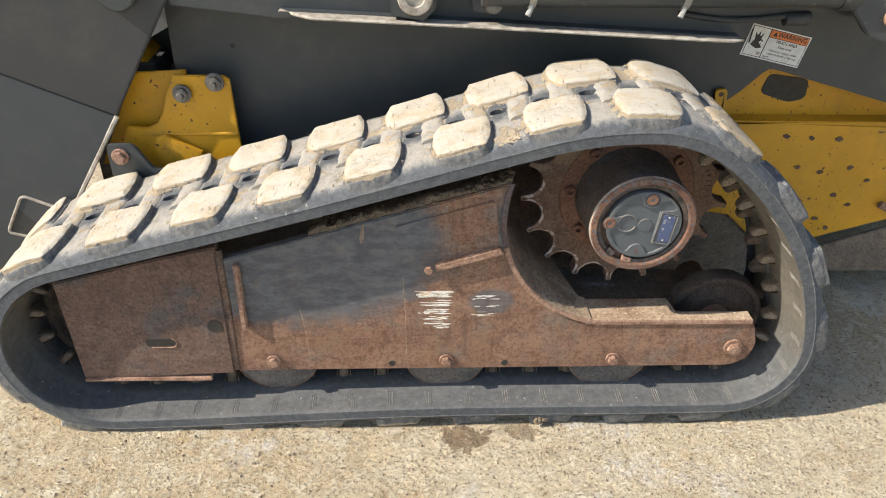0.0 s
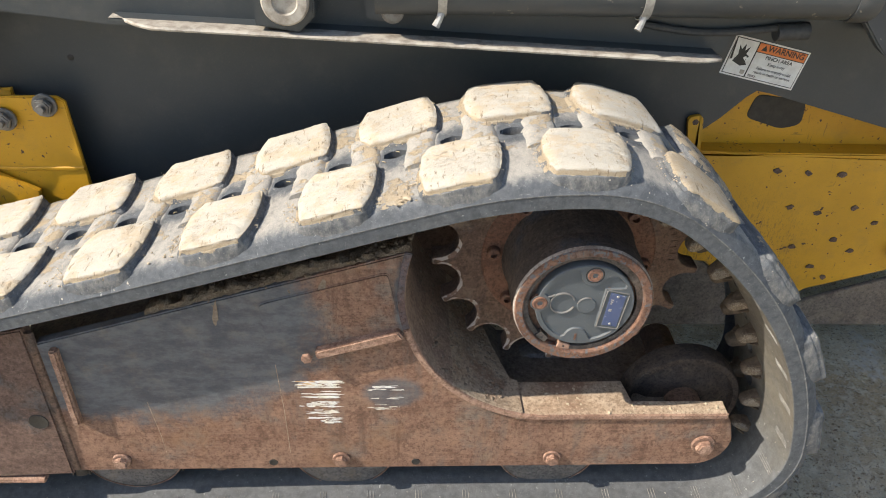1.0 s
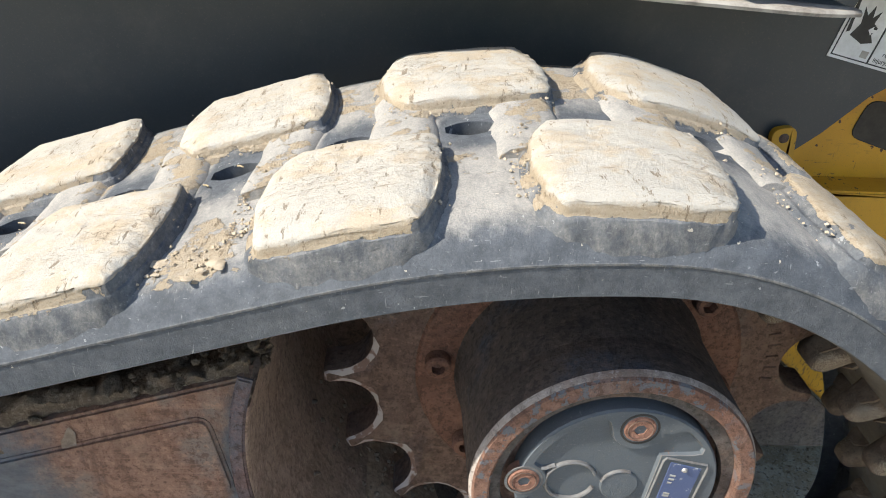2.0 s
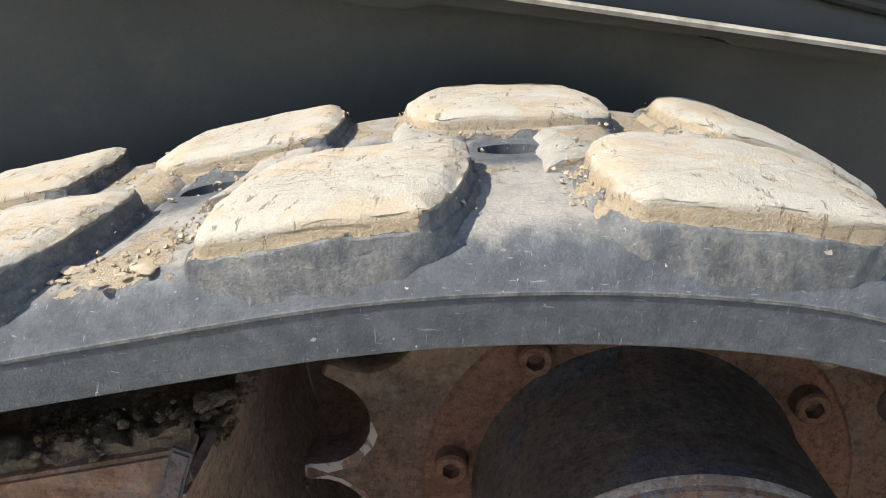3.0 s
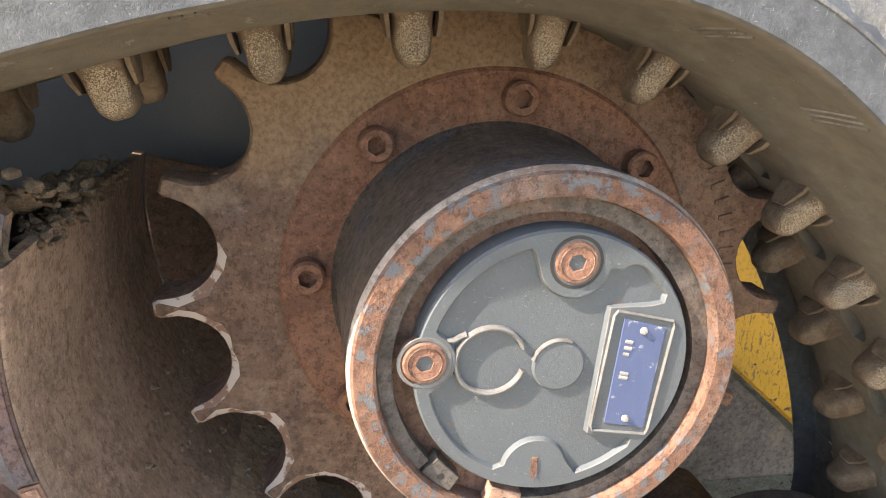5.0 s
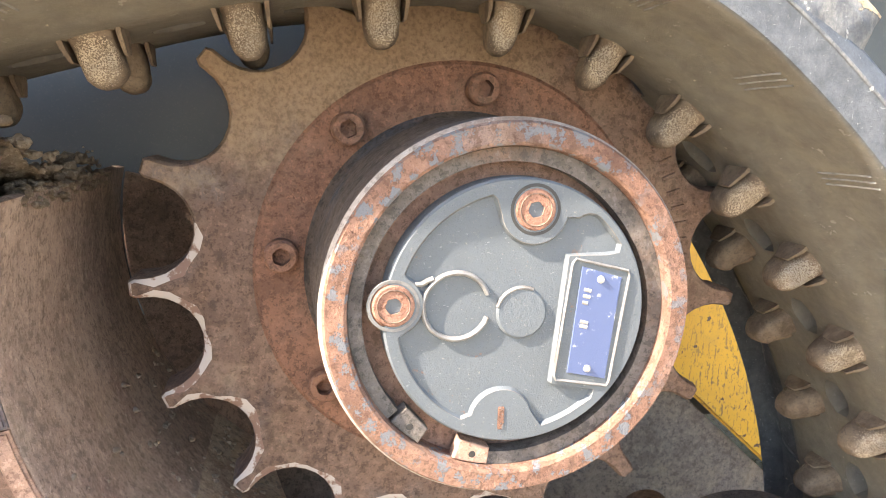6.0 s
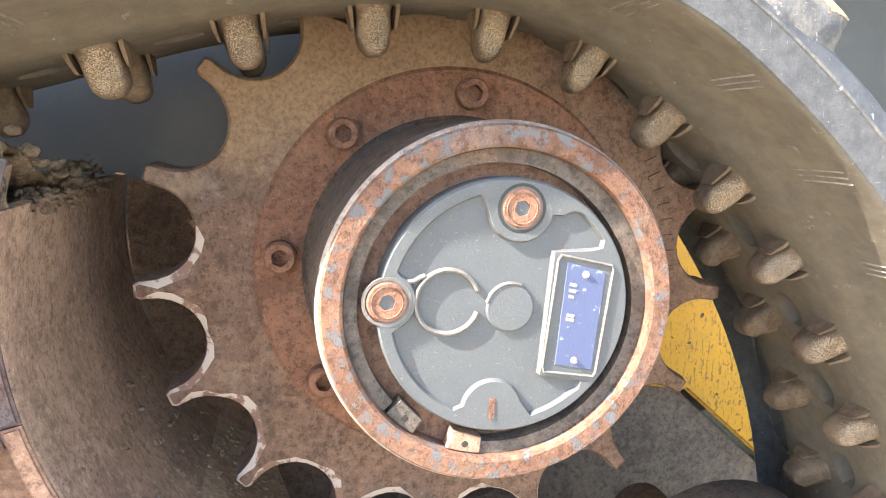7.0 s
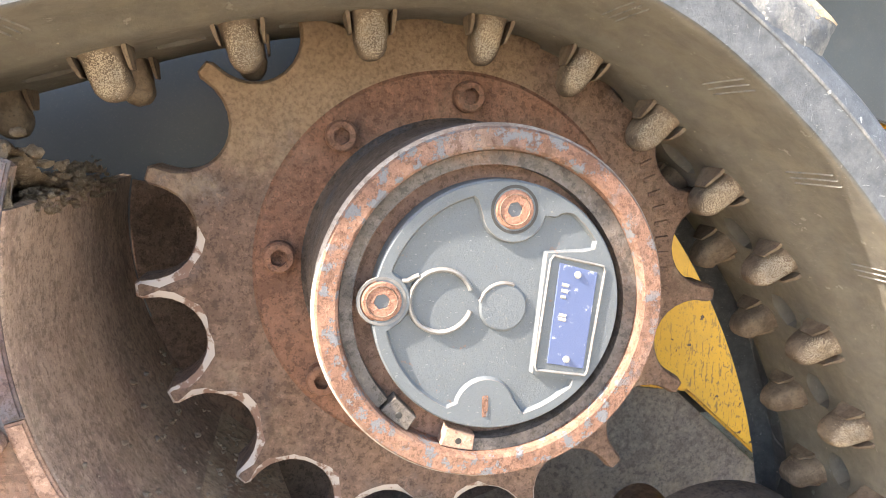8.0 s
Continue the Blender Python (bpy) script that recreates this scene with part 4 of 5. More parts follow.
def build_sprocket():
    ob = thing("drive_sprocket", "rusty steel drive sprocket with rounded tooth gaps", "sprocket")
    outline = sprocket_outline()
    count = len(outline)
    bm = bmesh.new()
    rows = [[], [], [], []]
    for i, (x, z) in enumerate(outline):
        (ax, az), (bx, bz) = outline[i - 1], outline[(i + 1) % count]
        wide = 0.0060 + 0.006 * noise.noise(Vector((x * 60, z * 60, 2))) if x < HUB[0] + 0.03 and z < HUB[1] + 0.03 else 0.0024
        if math.hypot(x - HUB[0], z - HUB[1]) > 0.222:
            wide = min(wide, 0.0032)
        wide = max(0.0015, wide)
        inward = Vector((-(bz - az), bx - ax)).normalized()
        rows[0].append(bm.verts.new((x + inward.x * wide, 0.128, z + inward.y * wide)))
        rows[1].append(bm.verts.new((x + inward.x * 0.001, 0.1292 + wide * 0.25, z + inward.y * 0.001)))
        rows[2].append(bm.verts.new((x, 0.134, z)))
        rows[3].append(bm.verts.new((x, 0.164, z)))
    bm.faces.new(rows[0])
    bm.faces.new(rows[3][::-1])
    for k, (p, q) in enumerate(zip(rows, rows[1:])):
        for i in range(count):
            f = bm.faces.new((p[i], p[(i + 1) % count], q[(i + 1) % count], q[i]))
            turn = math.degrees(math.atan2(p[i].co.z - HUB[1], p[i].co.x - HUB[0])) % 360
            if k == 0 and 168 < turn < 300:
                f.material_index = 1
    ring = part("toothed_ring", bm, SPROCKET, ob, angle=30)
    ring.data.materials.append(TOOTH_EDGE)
    part("flange", lathe([(0.05, 0.1255), (0.147, 0.1255), (0.1505, 0.1285), (0.1515, 0.131)], *HUB, n=96), FLANGE, ob, "orange rusted flange disc")
    for k in range(8):
        a = radians(40 + 45 * k)
        x, z = HUB[0] + 0.1305 * math.cos(a), HUB[1] + 0.1305 * math.sin(a)
        part("socket_bolt", socket_ring(x, z, 0.112, 0.127, 0.0118, 0.0066, 0.009, 13 * k), FLANGE, ob)
    rng = random.Random(3)
    for k in range(9):
        a = radians(-2 + 4.1 * k)
        r = 0.180 + rng.uniform(-0.001, 0.001)
        c = Vector((HUB[0] + r * math.cos(a), 0.1285, HUB[1] + r * math.sin(a)))
        d = Vector((math.cos(a), 0, math.sin(a))) * 0.0055
        part("cast_mark", tube([c - d, c, c + d], 0.0022, 6), SPROCKET, ob)


def build_final_drive():
    cx, cz = HUB
    ob = thing("final_drive", "round final drive hub with rusted rim and grey cover", "hub")
    part("drum", lathe([(0.1150, 0.127), (0.1125, 0.121), (0.1105, 0.118), (0.1100, 0.040), (0.1090, 0.036), (0.1090, 0.030)], cx, cz, 96), DRUM, ob, "dark oily steel drum")
    part("collar", lathe([(0.1094, 0.034), (0.1100, 0.026), (0.1102, 0.024), (0.1102, -0.0035)], cx, cz, 128), DRUM, ob)
    rim = part("rim", lathe([(0.1082, -0.0092), (0.1068, -0.0118), (0.0965, -0.012), (0.0948, -0.0108), (0.0940, -0.004), (0.0940, 0.010)], cx, cz, 128), RING, ob, "orange rusted rim with blue-grey paint flakes")
    # pale bevel: the lit edge of the rim is put into its colour
    part("rim_side", lathe([(0.1102, -0.0035), (0.1098, -0.0062), (0.1082, -0.0092)], cx, cz, 128), RIM_SIDE, rim, "steel bevel of the rim, painted pale for its lit edge")
    part("groove", lathe([(0.0942, 0.0085), (0.074, 0.0085), (0.072, 0.012)], cx, cz, 96), GROOVE, ob)
    # split retaining ring, open at its lower left
    bm = bmesh.new()
    rows = []
    for i in range(81):
        a = radians(-97 + 318 * i / 80)
        wide = 0.0078 + 0.0030 * math.exp(-((i - 34) / 9) ** 2)
        rows.append([bm.verts.new((cx + r * math.cos(a), y, cz + r * math.sin(a))) for r, y in ((0.0940, 0.007), (0.0938, -0.0045), (0.0938 - wide, -0.0045), (0.0938 - wide, 0.007))])
    for p, q in zip(rows, rows[1:]):
        for k in range(4):
            bm.faces.new((p[k], p[(k + 1) % 4], q[(k + 1) % 4], q[k]))
    bm.faces.new(rows[0])
    bm.faces.new(rows[-1][::-1])
    snap = part("retaining_ring", bm, SNAP, ob, "dark split retaining ring", angle=30)
    for a, turn in ((-103.5, 1), (-131, -1)):
        r0, r1, r2 = 0.0936, 0.0835, 0.0815
        d = 6.5
        pts = arc(cx, cz, r0, a - d, a + d, 5) + ([(cx + r1 * math.cos(radians(a + d)), cz + r1 * math.sin(radians(a + d))), (cx + r2 * math.cos(radians(a - d)), cz + r2 * math.sin(radians(a - d)))])
        # the lower end gets a paler colour for its lit face
        part("ring_end", prism(pts, -0.0055, 0.006, 0.0006, 1), SNAP if turn < 0 else BOLT, snap)
        x, z = cx + 0.0885 * math.cos(radians(a)), cz + 0.0885 * math.sin(radians(a))
        part("eye", lathe([(0, -0.0057), (0.0019, -0.0057), (0.0022, -0.0054)], x, z, 16), INK, snap)
    # cover: a plateau with a winding recessed pocket round its bosses
    floor_y, top_y = -0.0060, -0.0090
    C = (0.3905, 0.5695)
    L, T, Bo = (0.3190, 0.5755), (0.3985, 0.6290), (0.3830, 0.5060)
    R = 0.0700
    def deg(p):
        return math.degrees(math.atan2(p[1] - C[1], p[0] - C[0]))
    def winding(r):
        """The pocket's rim, anticlockwise, drawn in by r."""
        pts = arc(*C, R - r, 104, deg(L) - 15, 18)
        pts += arc(*L, 0.0165 + r, 62, -62, 9)
        pts += arc(*C, R - r, deg(L) + 15, 243, 14)
        pts += arc(*Bo, 0.0180 + r, 168, 14, 12)
        pts += arc(*C, R + 0.001 - r, 284, 303, 5)
        pts += [(0.4385 - r, 0.5160 + r), (0.4400 - r, 0.5215 + r)]
        pts += [(0.4130 - r, 0.5265 + r * 0.5), (0.4200 - r, 0.6025 + r * 0.5)]
        pts += [(0.4430, 0.6025 + r), (0.4505 - r, 0.6040 + r * 0.5), (0.4515 - r, 0.6090), (0.4445 - r, 0.6185 - r)]
        pts += arc(0.4315, 0.6165, 0.0105 - r, 40, 130, 5)
        pts += arc(*T, 0.0195 + r, -12, -172, 14)
        pts += [(0.3765 - r, 0.6350 - r)]
        return pts
    rim_pts, low_pts = winding(0.0), winding(0.0016)
    bm = bmesh.new()
    n = 120
    def ring(r, y):
        return [bm.verts.new((C[0] + r * math.cos(math.tau * i / n), y, C[1] + r * math.sin(math.tau * i / n))) for i in range(n)]
    rings = [ring(0.0775, 0.012), ring(0.0775, top_y + 0.002), ring(0.0762, top_y)]
    for p, q in zip(rings, rings[1:]):
        for i in range(n):
            bm.faces.new((p[i], p[(i + 1) % n], q[(i + 1) % n], q[i]))
    upper = [bm.verts.new((x, top_y, z)) for x, z in rim_pts]
    lip = [bm.verts.new((x, top_y + 0.0006, z)) for x, z in winding(0.0004)]
    lower = [bm.verts.new((x, floor_y, z)) for x, z in low_pts]
    m = len(upper)
    wall = []
    for p, q in ((upper, lip), (lip, lower)):
        for i in range(m):
            wall.append(bm.faces.new((p[i], p[(i + 1) % m], q[(i + 1) % m], q[i])))
    for f in wall[:m]:
        f.material_index = 1
    edges = [bm.edges.get((rings[-1][i], rings[-1][(i + 1) % n])) for i in range(n)]
    edges += [bm.edges.get((upper[i], upper[(i + 1) % m])) for i in range(m)]
    bmesh.ops.triangle_fill(bm, edges=edges, use_beauty=True)
    bm.faces.new(lower)
    cover = part("cover", bm, COVER, ob, "dark grey cast cover with a winding recess", angle=28)
    cover.data.materials.append(COVER_EDGE)
    def ridge(points, r=0.0017, material=COVER_EDGE, name="ridge"):
        part(name, tube([(x, floor_y - 0.0006, z) for x, z in points], r, 8, squash=1.5), material, cover)
    # double boss
    ridge(arc(0.3550, 0.5740, 0.0192, 20, 340, 30), 0.0016)
    ridge([(0.3310, 0.5870), (0.3345, 0.5870), (0.3385, 0.5890), (0.3415, 0.5900)], 0.0016)
    part("boss", lathe([(0, top_y + 0.0012), (0.0138, top_y + 0.0012), (0.0150, top_y + 0.0020), (0.0154, 0.0)], 0.3935, 0.5690, 40), COVER, cover, angle=15)
    ridge(arc(0.3935, 0.5690, 0.0150, 165, 65, 10), 0.0012)
    part("mark", block((Bo[0] - 0.0020, top_y - 0.0006, Bo[1] - 0.006), (Bo[0] + 0.0020, top_y + 0.002, Bo[1] + 0.008), 0.0005), RING, cover)
    for p in (L, T):
        part("plug_seat", lathe([(0.0129, top_y - 0.0002), (0.0146, top_y - 0.0002), (0.0150, top_y + 0.0003)], *p, 36), INK if p is T else COVER_EDGE, cover)
        plug = part("plug", socket_ring(*p, top_y - 0.0012, 0.0, 0.0128, 0.0050, 0.006, 10), PLUG, cover, "rusty hexagon socket plug")
        # flat black disc paints the dark depth of the socket
        part("socket", lathe([(0, top_y + 0.0040), (0.0047, top_y + 0.0040), (0.0048, top_y + 0.0044)], *p, 12), INK, plug)
        part("plug_groove", lathe([(0.0088, top_y - 0.00135), (0.0092, top_y - 0.0018), (0.0096, top_y - 0.00135)], *p, 32), PLATE_DARK, plug)
    # name plate in its raised frame
    tl, tr, br, bl = (0.4225, 0.6010), (0.4580, 0.5930), (0.4485, 0.5235), (0.4140, 0.5290)
    frame_pts = []
    for p, q in zip((tl, tr, br, bl), (tr, br, bl, tl)):
        frame_pts += [(p[0] + (q[0] - p[0]) * f, p[1] + (q[1] - p[1]) * f) for f in (0.04, 0.5, 0.96)]
    part("plate_frame", tube([(x, top_y + 0.0006, z) for x, z in frame_pts], 0.0010, 8, True, 2.0), COVER_EDGE, cover)
    mx, mz = sum(p[0] for p in (tl, tr, br, bl)) / 4, sum(p[1] for p in (tl, tr, br, bl)) / 4
    inner = [(mx + 0.0015 + (p[0] - mx) * 0.70, mz + (p[1] - mz) * 0.88) for p in (tl, tr, br, bl)]
    plate = part("name_plate", prism(inner, (top_y + 0.0006) - 0.0012, (top_y + 0.0006) + 0.001, 0.0003, 1), NAMEPLATE, cover, "scratched blue name plate")
    def spot(u, v):
        a = Vector(inner[3]).lerp(Vector(inner[2]), u)
        b = Vector(inner[0]).lerp(Vector(inner[1]), u)
        return a.lerp(b, v)
    for u, v in ((0.5, 0.93), (0.5, 0.07)):
        p = spot(u, v)
        part("rivet", lathe([(0, (top_y + 0.0006) - 0.0030), (0.0016, (top_y + 0.0006) - 0.0026), (0.0024, (top_y + 0.0006) - 0.0012)], p.x, p.y, 14), BARE, plate)
    for k, (u0, u1, v) in enumerate(((0.12, 0.30, 0.80), (0.12, 0.30, 0.74), (0.12, 0.26, 0.68), (0.14, 0.34, 0.50), (0.14, 0.34, 0.46))):
        a, b = spot(u0, v), spot(u1, v)
        part("worn_bar", tube([(a.x, (top_y + 0.0006) - 0.0012, a.y), (b.x, (top_y + 0.0006) - 0.0012, b.y)], 0.0011, 6, squash=0.4), BARE, plate)


build_sprocket()
build_final_drive()

# ---- track frame ----
ARCH, GUARD = (0.378, 0.577), 0.268  # axis and radius of the guard round the sprocket


def build_frame():
    ob = thing("undercarriage", "brown rusted steel track frame with worn sticker remains", "undercarriage")
    slope = math.tan(radians(16.7))
    arch = arc(*ARCH, GUARD + 0.0038, 251, 194, 20)
    lower = [(-0.482, 0.170), (0.640, 0.174)] + arc(0.652, 0.236, 0.062, -88, 20, 10) + [(0.702, 0.286), (0.690, 0.306), (0.30, 0.306)] + arch
    high = arc(*ARCH, GUARD + 0.0038, 193, 164, 12)
    lower += high + [(high[-1][0] - 0.004, 0.655), (-0.482, 0.655 - (high[-1][0] + 0.482) * slope)]
    part("side_plate", prism(lower, 0.009, 0.030, 0.0025), PLATE, ob, "brown rusted plate, blue-grey paint remains also tinting its shaded top", angle=30)
    # wall behind the sprocket, widened as a dark sheet for the shaded void
    part("back_wall", prism(arc(*ARCH, GUARD - 0.001, 170, 200, 8) + arc(*ARCH, GUARD + 0.06, 204, 292, 24) + arc(*ARCH, GUARD - 0.001, 296, 332, 8) + arc(*HUB, 0.10, 332, 170, 24), 0.337, 0.347, 0.001), PLATE_DARK, ob, "brown dusty wall behind the sprocket, widened to darken its gaps")
    # box behind the plate
    inner = [(-0.56, 0.195), (0.62, 0.192), (0.62, 0.26), (0.30, 0.272)] + arc(*ARCH, GUARD + 0.03, 250, 170, 16) + [(0.06, 0.600), (-0.56, 0.407)]
    part("box_section", prism(inner, 0.060, 0.290, 0.004), INSIDE, ob)
    # curved guard round the sprocket and its flat shelf
    def curved_sheet(a0, a1, material, name, label, y0=0.0080):
        """A bent sheet of 8 mm round the hub's axis, its front rim rounded over into the plate."""
        bm = bmesh.new()
        rows = []
        n = int(abs(a1 - a0) / 1.5)
        f = 0.0035
        for i in range(n + 1):
            deg = a0 + (a1 - a0) * i / n
            a = radians(deg)
            depth = 0.335 - 0.245 * min(1.0, max(0.0, (deg - 240) / 14)) ** 0.7
            prof = [(GUARD + 0.006, y0 + 0.001), (GUARD + f, y0)]
            prof += [(GUARD + f - f * math.sin(radians(q)), y0 + f - f * math.cos(radians(q))) for q in (30, 60, 90)]
            prof += [(GUARD, y0 + f + (depth - y0 - f) * q / 10) for q in range(1, 11)]
            prof += [(GUARD + 0.008, depth), (GUARD + 0.006, y0 + 0.012)]
            rows.append([bm.verts.new((ARCH[0] + (r + 0.0012 * noise.noise(Vector((deg * 0.09, y * 25, 0)))) * math.cos(a), y, ARCH[1] + r * math.sin(a))) for r, y in prof])
        for p, q in zip(rows, rows[1:]):
            for k in range(len(p)):
                m = (k + 1) % len(p)
                bm.faces.new((p[k], p[m], q[m], q[k]))
        bm.faces.new(rows[0])
        bm.faces.new(rows[-1][::-1])
        part(name, bm, material, ob, label, angle=50)
    curved_sheet(169, 226, GUARD_RUST, "curved_guard", "curved rusty guard sheet round the sprocket")
    curved_sheet(226, 257, SHELF, "guard_foot", "sandy foot of the curved guard")
    shelf = [(0.306, 0.006), (0.690, 0.006), (0.690, 0.040), (0.522, 0.040), (0.514, 0.092), (0.345, 0.089), (0.306, 0.0895)]
    bm = prism(shelf, 0, 0.010, 0.0015)
    for v in bm.verts:
        v.co = Vector((v.co.x, v.co.z, 0.3120 - v.co.y + 0.0012 * noise.noise(Vector((v.co.x * 40, v.co.z * 40, 0)))))
    part("shelf", bm, SHELF, ob, "sand-covered top flange of the frame")
    # edge lip of the arch: lower part coloured as sunlit, upper part as shaded
    lip = [(0.69, 0.3115), (0.50, 0.3115), (0.345, 0.3115)] + arc(*ARCH, GUARD + 0.001, 258, 194.5, 24)
    inner_lip = arc(*ARCH, GUARD + 0.0125, 194.5, 258, 24) + [(0.345, 0.3005), (0.50, 0.3005), (0.69, 0.3005)]
    part("arch_edge", prism(lip + inner_lip, 0.0045, 0.010, 0.0016), BOLT, ob, "lower edge of the arch, painted bright as its sunlit part")
    part("guard_rim", prism(arc(*ARCH, GUARD + 0.001, 194.3, 163, 16) + arc(*ARCH, GUARD + 0.0125, 163, 194.3, 16), 0.0050, 0.010, 0.0016), PLATE_SHADED, ob)
    # recessed panel outline and the bar below it
    part("weld_bar", prism(rounded([(-0.034, 0.4515), (-0.037, 0.4695), (0.098, 0.5115), (0.110, 0.4945)], 0.006), -0.004, 0.012, 0.003), BOLT, ob, "flat rusty bar welded to the plate")
    hex_bolt(ob, -0.050, -0.009, 0.4575, 0.0095, BOLT, washer=False)
    panel = rounded([(-0.116, 0.478), (-0.122, 0.560), (0.085, 0.622), (0.100, 0.540)], 0.014)
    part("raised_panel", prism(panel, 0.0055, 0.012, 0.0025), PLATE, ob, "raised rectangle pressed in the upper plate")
    # weld scratches on the lower plate
    for x0, z0, x1, z1 in ((-0.330, 0.345, -0.318, 0.20), (-0.105, 0.43, -0.098, 0.215)):
        part("scratch", tube([(x0, 0.0090, z0), ((x0 + x1) / 2 + 0.002, 0.0090, (z0 + z1) / 2), (x1, 0.0090, z1)], 0.0005, 6, squash=0.5), SHELF, ob)
    # roller axle bolts and the idler bolt
    for x in (-0.401, -0.006, 0.382):
        hex_bolt(ob, x, -0.006, 0.2010, 0.0125, BOLT, turn=20)
    hex_bolt(ob, 0.660, -0.010, 0.2335, 0.0165, BOLT, "large rusty idler bolt", turn=8)
    for x, z in ((-0.131, 0.189), (0.130, 0.188)):
        part("drilled_hole", lathe([(0, 0.0084), (0.0062, 0.0084), (0.0075, 0.0080), (0.0082, 0.0092)], x, z, 20), INK, ob)
    # front slide with hole and slot
    slide = [(-0.834, 0.158), (-0.818, 0.152), (-0.492, 0.168), (-0.492, 0.510), (-0.62, 0.480), (-0.842, 0.420)]
    body = part("idler_slide", prism(slide, 0.003, 0.031, 0.003), SLIDE, ob, "smooth rusted front slide plate, darkened for shade")
    part("round_hole", lathe([(0, 0.0022), (0.0145, 0.0022), (0.0160, 0.0018), (0.0170, 0.0035)], -0.519, 0.305, 28), INK, body)
    s = arc(-0.666, 0.2600, 0.0115, 90, 270, 8) + arc(-0.622, 0.2600, 0.0115, -90, 90, 8)
    part("slot", prism(s, 0.0022, 0.0045, 0.0006, 1), INK, body)
    part("slot_lip", tube([(x, 0.0025, z - 0.001) for x, z in arc(-0.622, 0.2600, 0.0125, 80, -90, 8) + [(-0.645, 0.2475), (-0.666, 0.2475)]], 0.0018, 6), BOLT, body)
    part("lower_rail", block((-0.832, -0.003, 0.1500), (-0.545, 0.015, 0.1580), 0.002), BOLT, body)
    part("stop_rib", block((-0.460, -0.004, 0.300), (-0.447, 0.012, 0.470), 0.003), BOLT, ob, "upright rubbed rib on the plate")
    part("plate_seam", tube([(-0.487, 0.010, 0.176), (-0.486, 0.009, 0.32), (-0.487, 0.010, 0.50)], 0.008, 8, squash=0.6), PLATE_DARK, ob)
    # torn sticker
    rng = random.Random(8)
    bm = bmesh.new()
    def flake(x, z, w, h, lift=0.0):
        n = 14
        pts = []
        for i in range(n):
            a = math.tau * i / n
            k = rng.uniform(0.55, 1.25)
            pts.append(bm.verts.new((x + w * k * math.copysign(abs(math.cos(a)) ** 0.5, math.cos(a)), 0.0086 - lift - rng.uniform(0, 0.0003), z + h * k * math.sin(a))))
        bm.faces.new(pts)
    for k in range(60):
        flake(rng.uniform(-0.068, -0.006), rng.choice((0.379, 0.3825, 0.386, 0.3895, 0.393)), rng.uniform(0.006, 0.016), rng.uniform(0.0008, 0.0020))
    for k in range(60):
        z = rng.choice((0.369, 0.363, 0.357, 0.355, 0.344, 0.339, 0.334))
        flake(rng.triangular(-0.070, 0.000, -0.018), z + rng.uniform(-0.002, 0.002), rng.uniform(0.005, 0.016), rng.uniform(0.0005, 0.0015))
    for k in range(42):
        z = rng.choice((0.323, 0.318, 0.313, 0.306, 0.300, 0.294))
        flake(rng.triangular(-0.060, -0.003, -0.018), z + rng.uniform(-0.002, 0.002), rng.uniform(0.004, 0.012), rng.uniform(0.0005, 0.0014))
    for k in range(30):
        z = rng.choice((0.380, 0.374, 0.354, 0.350, 0.335, 0.330, 0.325))
        flake(rng.uniform(0.050, 0.098), z + rng.uniform(-0.002, 0.002), rng.uniform(0.004, 0.012), rng.uniform(0.0005, 0.0014))
    tagged(part("peeled_sticker", bm, STICKER, ob, "white shreds of a peeled sticker", smooth=False), kind="stuff")
    bm = bmesh.new()
    for k in range(14):
        flake(rng.uniform(-0.070, -0.044), rng.uniform(0.383, 0.394), rng.uniform(0.003, 0.007), rng.uniform(0.0005, 0.0011), 0.0004)
    tagged(part("orange_shreds", bm, SHRED, ob, "faded orange shreds of the peeled sticker", smooth=False), kind="stuff")
    # hardened splashes on the shaded part of the plate
    for x, z, w, h in ((-0.188, 0.540, 0.005, 0.030), (-0.019, 0.580, 0.006, 0.036), (-0.030, 0.545, 0.003, 0.03)):
        bm = bmesh.new()
        pts = [bm.verts.new((x + w * rng.uniform(0.5, 1.2) * math.cos(math.tau * i / 16) + 0.25 * h * math.sin(math.tau * i / 16) * 0.4, 0.0078, z + h * rng.uniform(0.7, 1.1) * math.sin(math.tau * i / 16))) for i in range(16)]
        bm.faces.new(pts)
        part("mud_splash", bm, DUST, ob, smooth=False)


build_frame()


# ---- rollers and idlers ----
def build_roller(x):
    ob = thing("track_roller", "dark steel bottom roller running inside the track", "roller", "bottom rollers")
    for name, y0 in (("wheel", 0.040), ("wheel", 0.205)):
        part(name, lathe([(0, y0), (0.03, y0), (0.034, y0 - 0.006), (0.088, y0 - 0.004), (0.095, y0), (0.0965, y0 + 0.006), (0.0965, y0 + 0.034), (0.09, y0 + 0.04), (0, y0 + 0.04)], x, 0.1830, 56), ROLLER, ob)
    # pale ring paints the lit edge of the roller
    part("rim", lathe([(0.0945, 0.0375), (0.0955, 0.0372), (0.0970, 0.0385), (0.0972, 0.044)], x, 0.1830, 64), BOLT, ob, "thin rim of the roller, painted pale for its lit edge")
    part("axle", lathe([(0, 0.02), (0.022, 0.02), (0.022, 0.3), (0, 0.3)], x, 0.2035, 24), PLATE_DARK, ob)


def build_idler(name, c, r, label):
    ob = thing(name, label, "idler wheel", "idler wheels")
    y0 = 0.096
    part("wheel", lathe([(0.03, y0 + 0.004), (r * 0.62, y0 + 0.004), (r * 0.74, y0 + 0.012), (r * 0.84, y0 + 0.012), (r * 0.88, y0), (r * 0.97, y0), (r, y0 + 0.005), (r, y0 + 0.040), (r * 0.96, y0 + 0.044), (0.03, y0 + 0.044)], *c, 72), IDLER, ob)
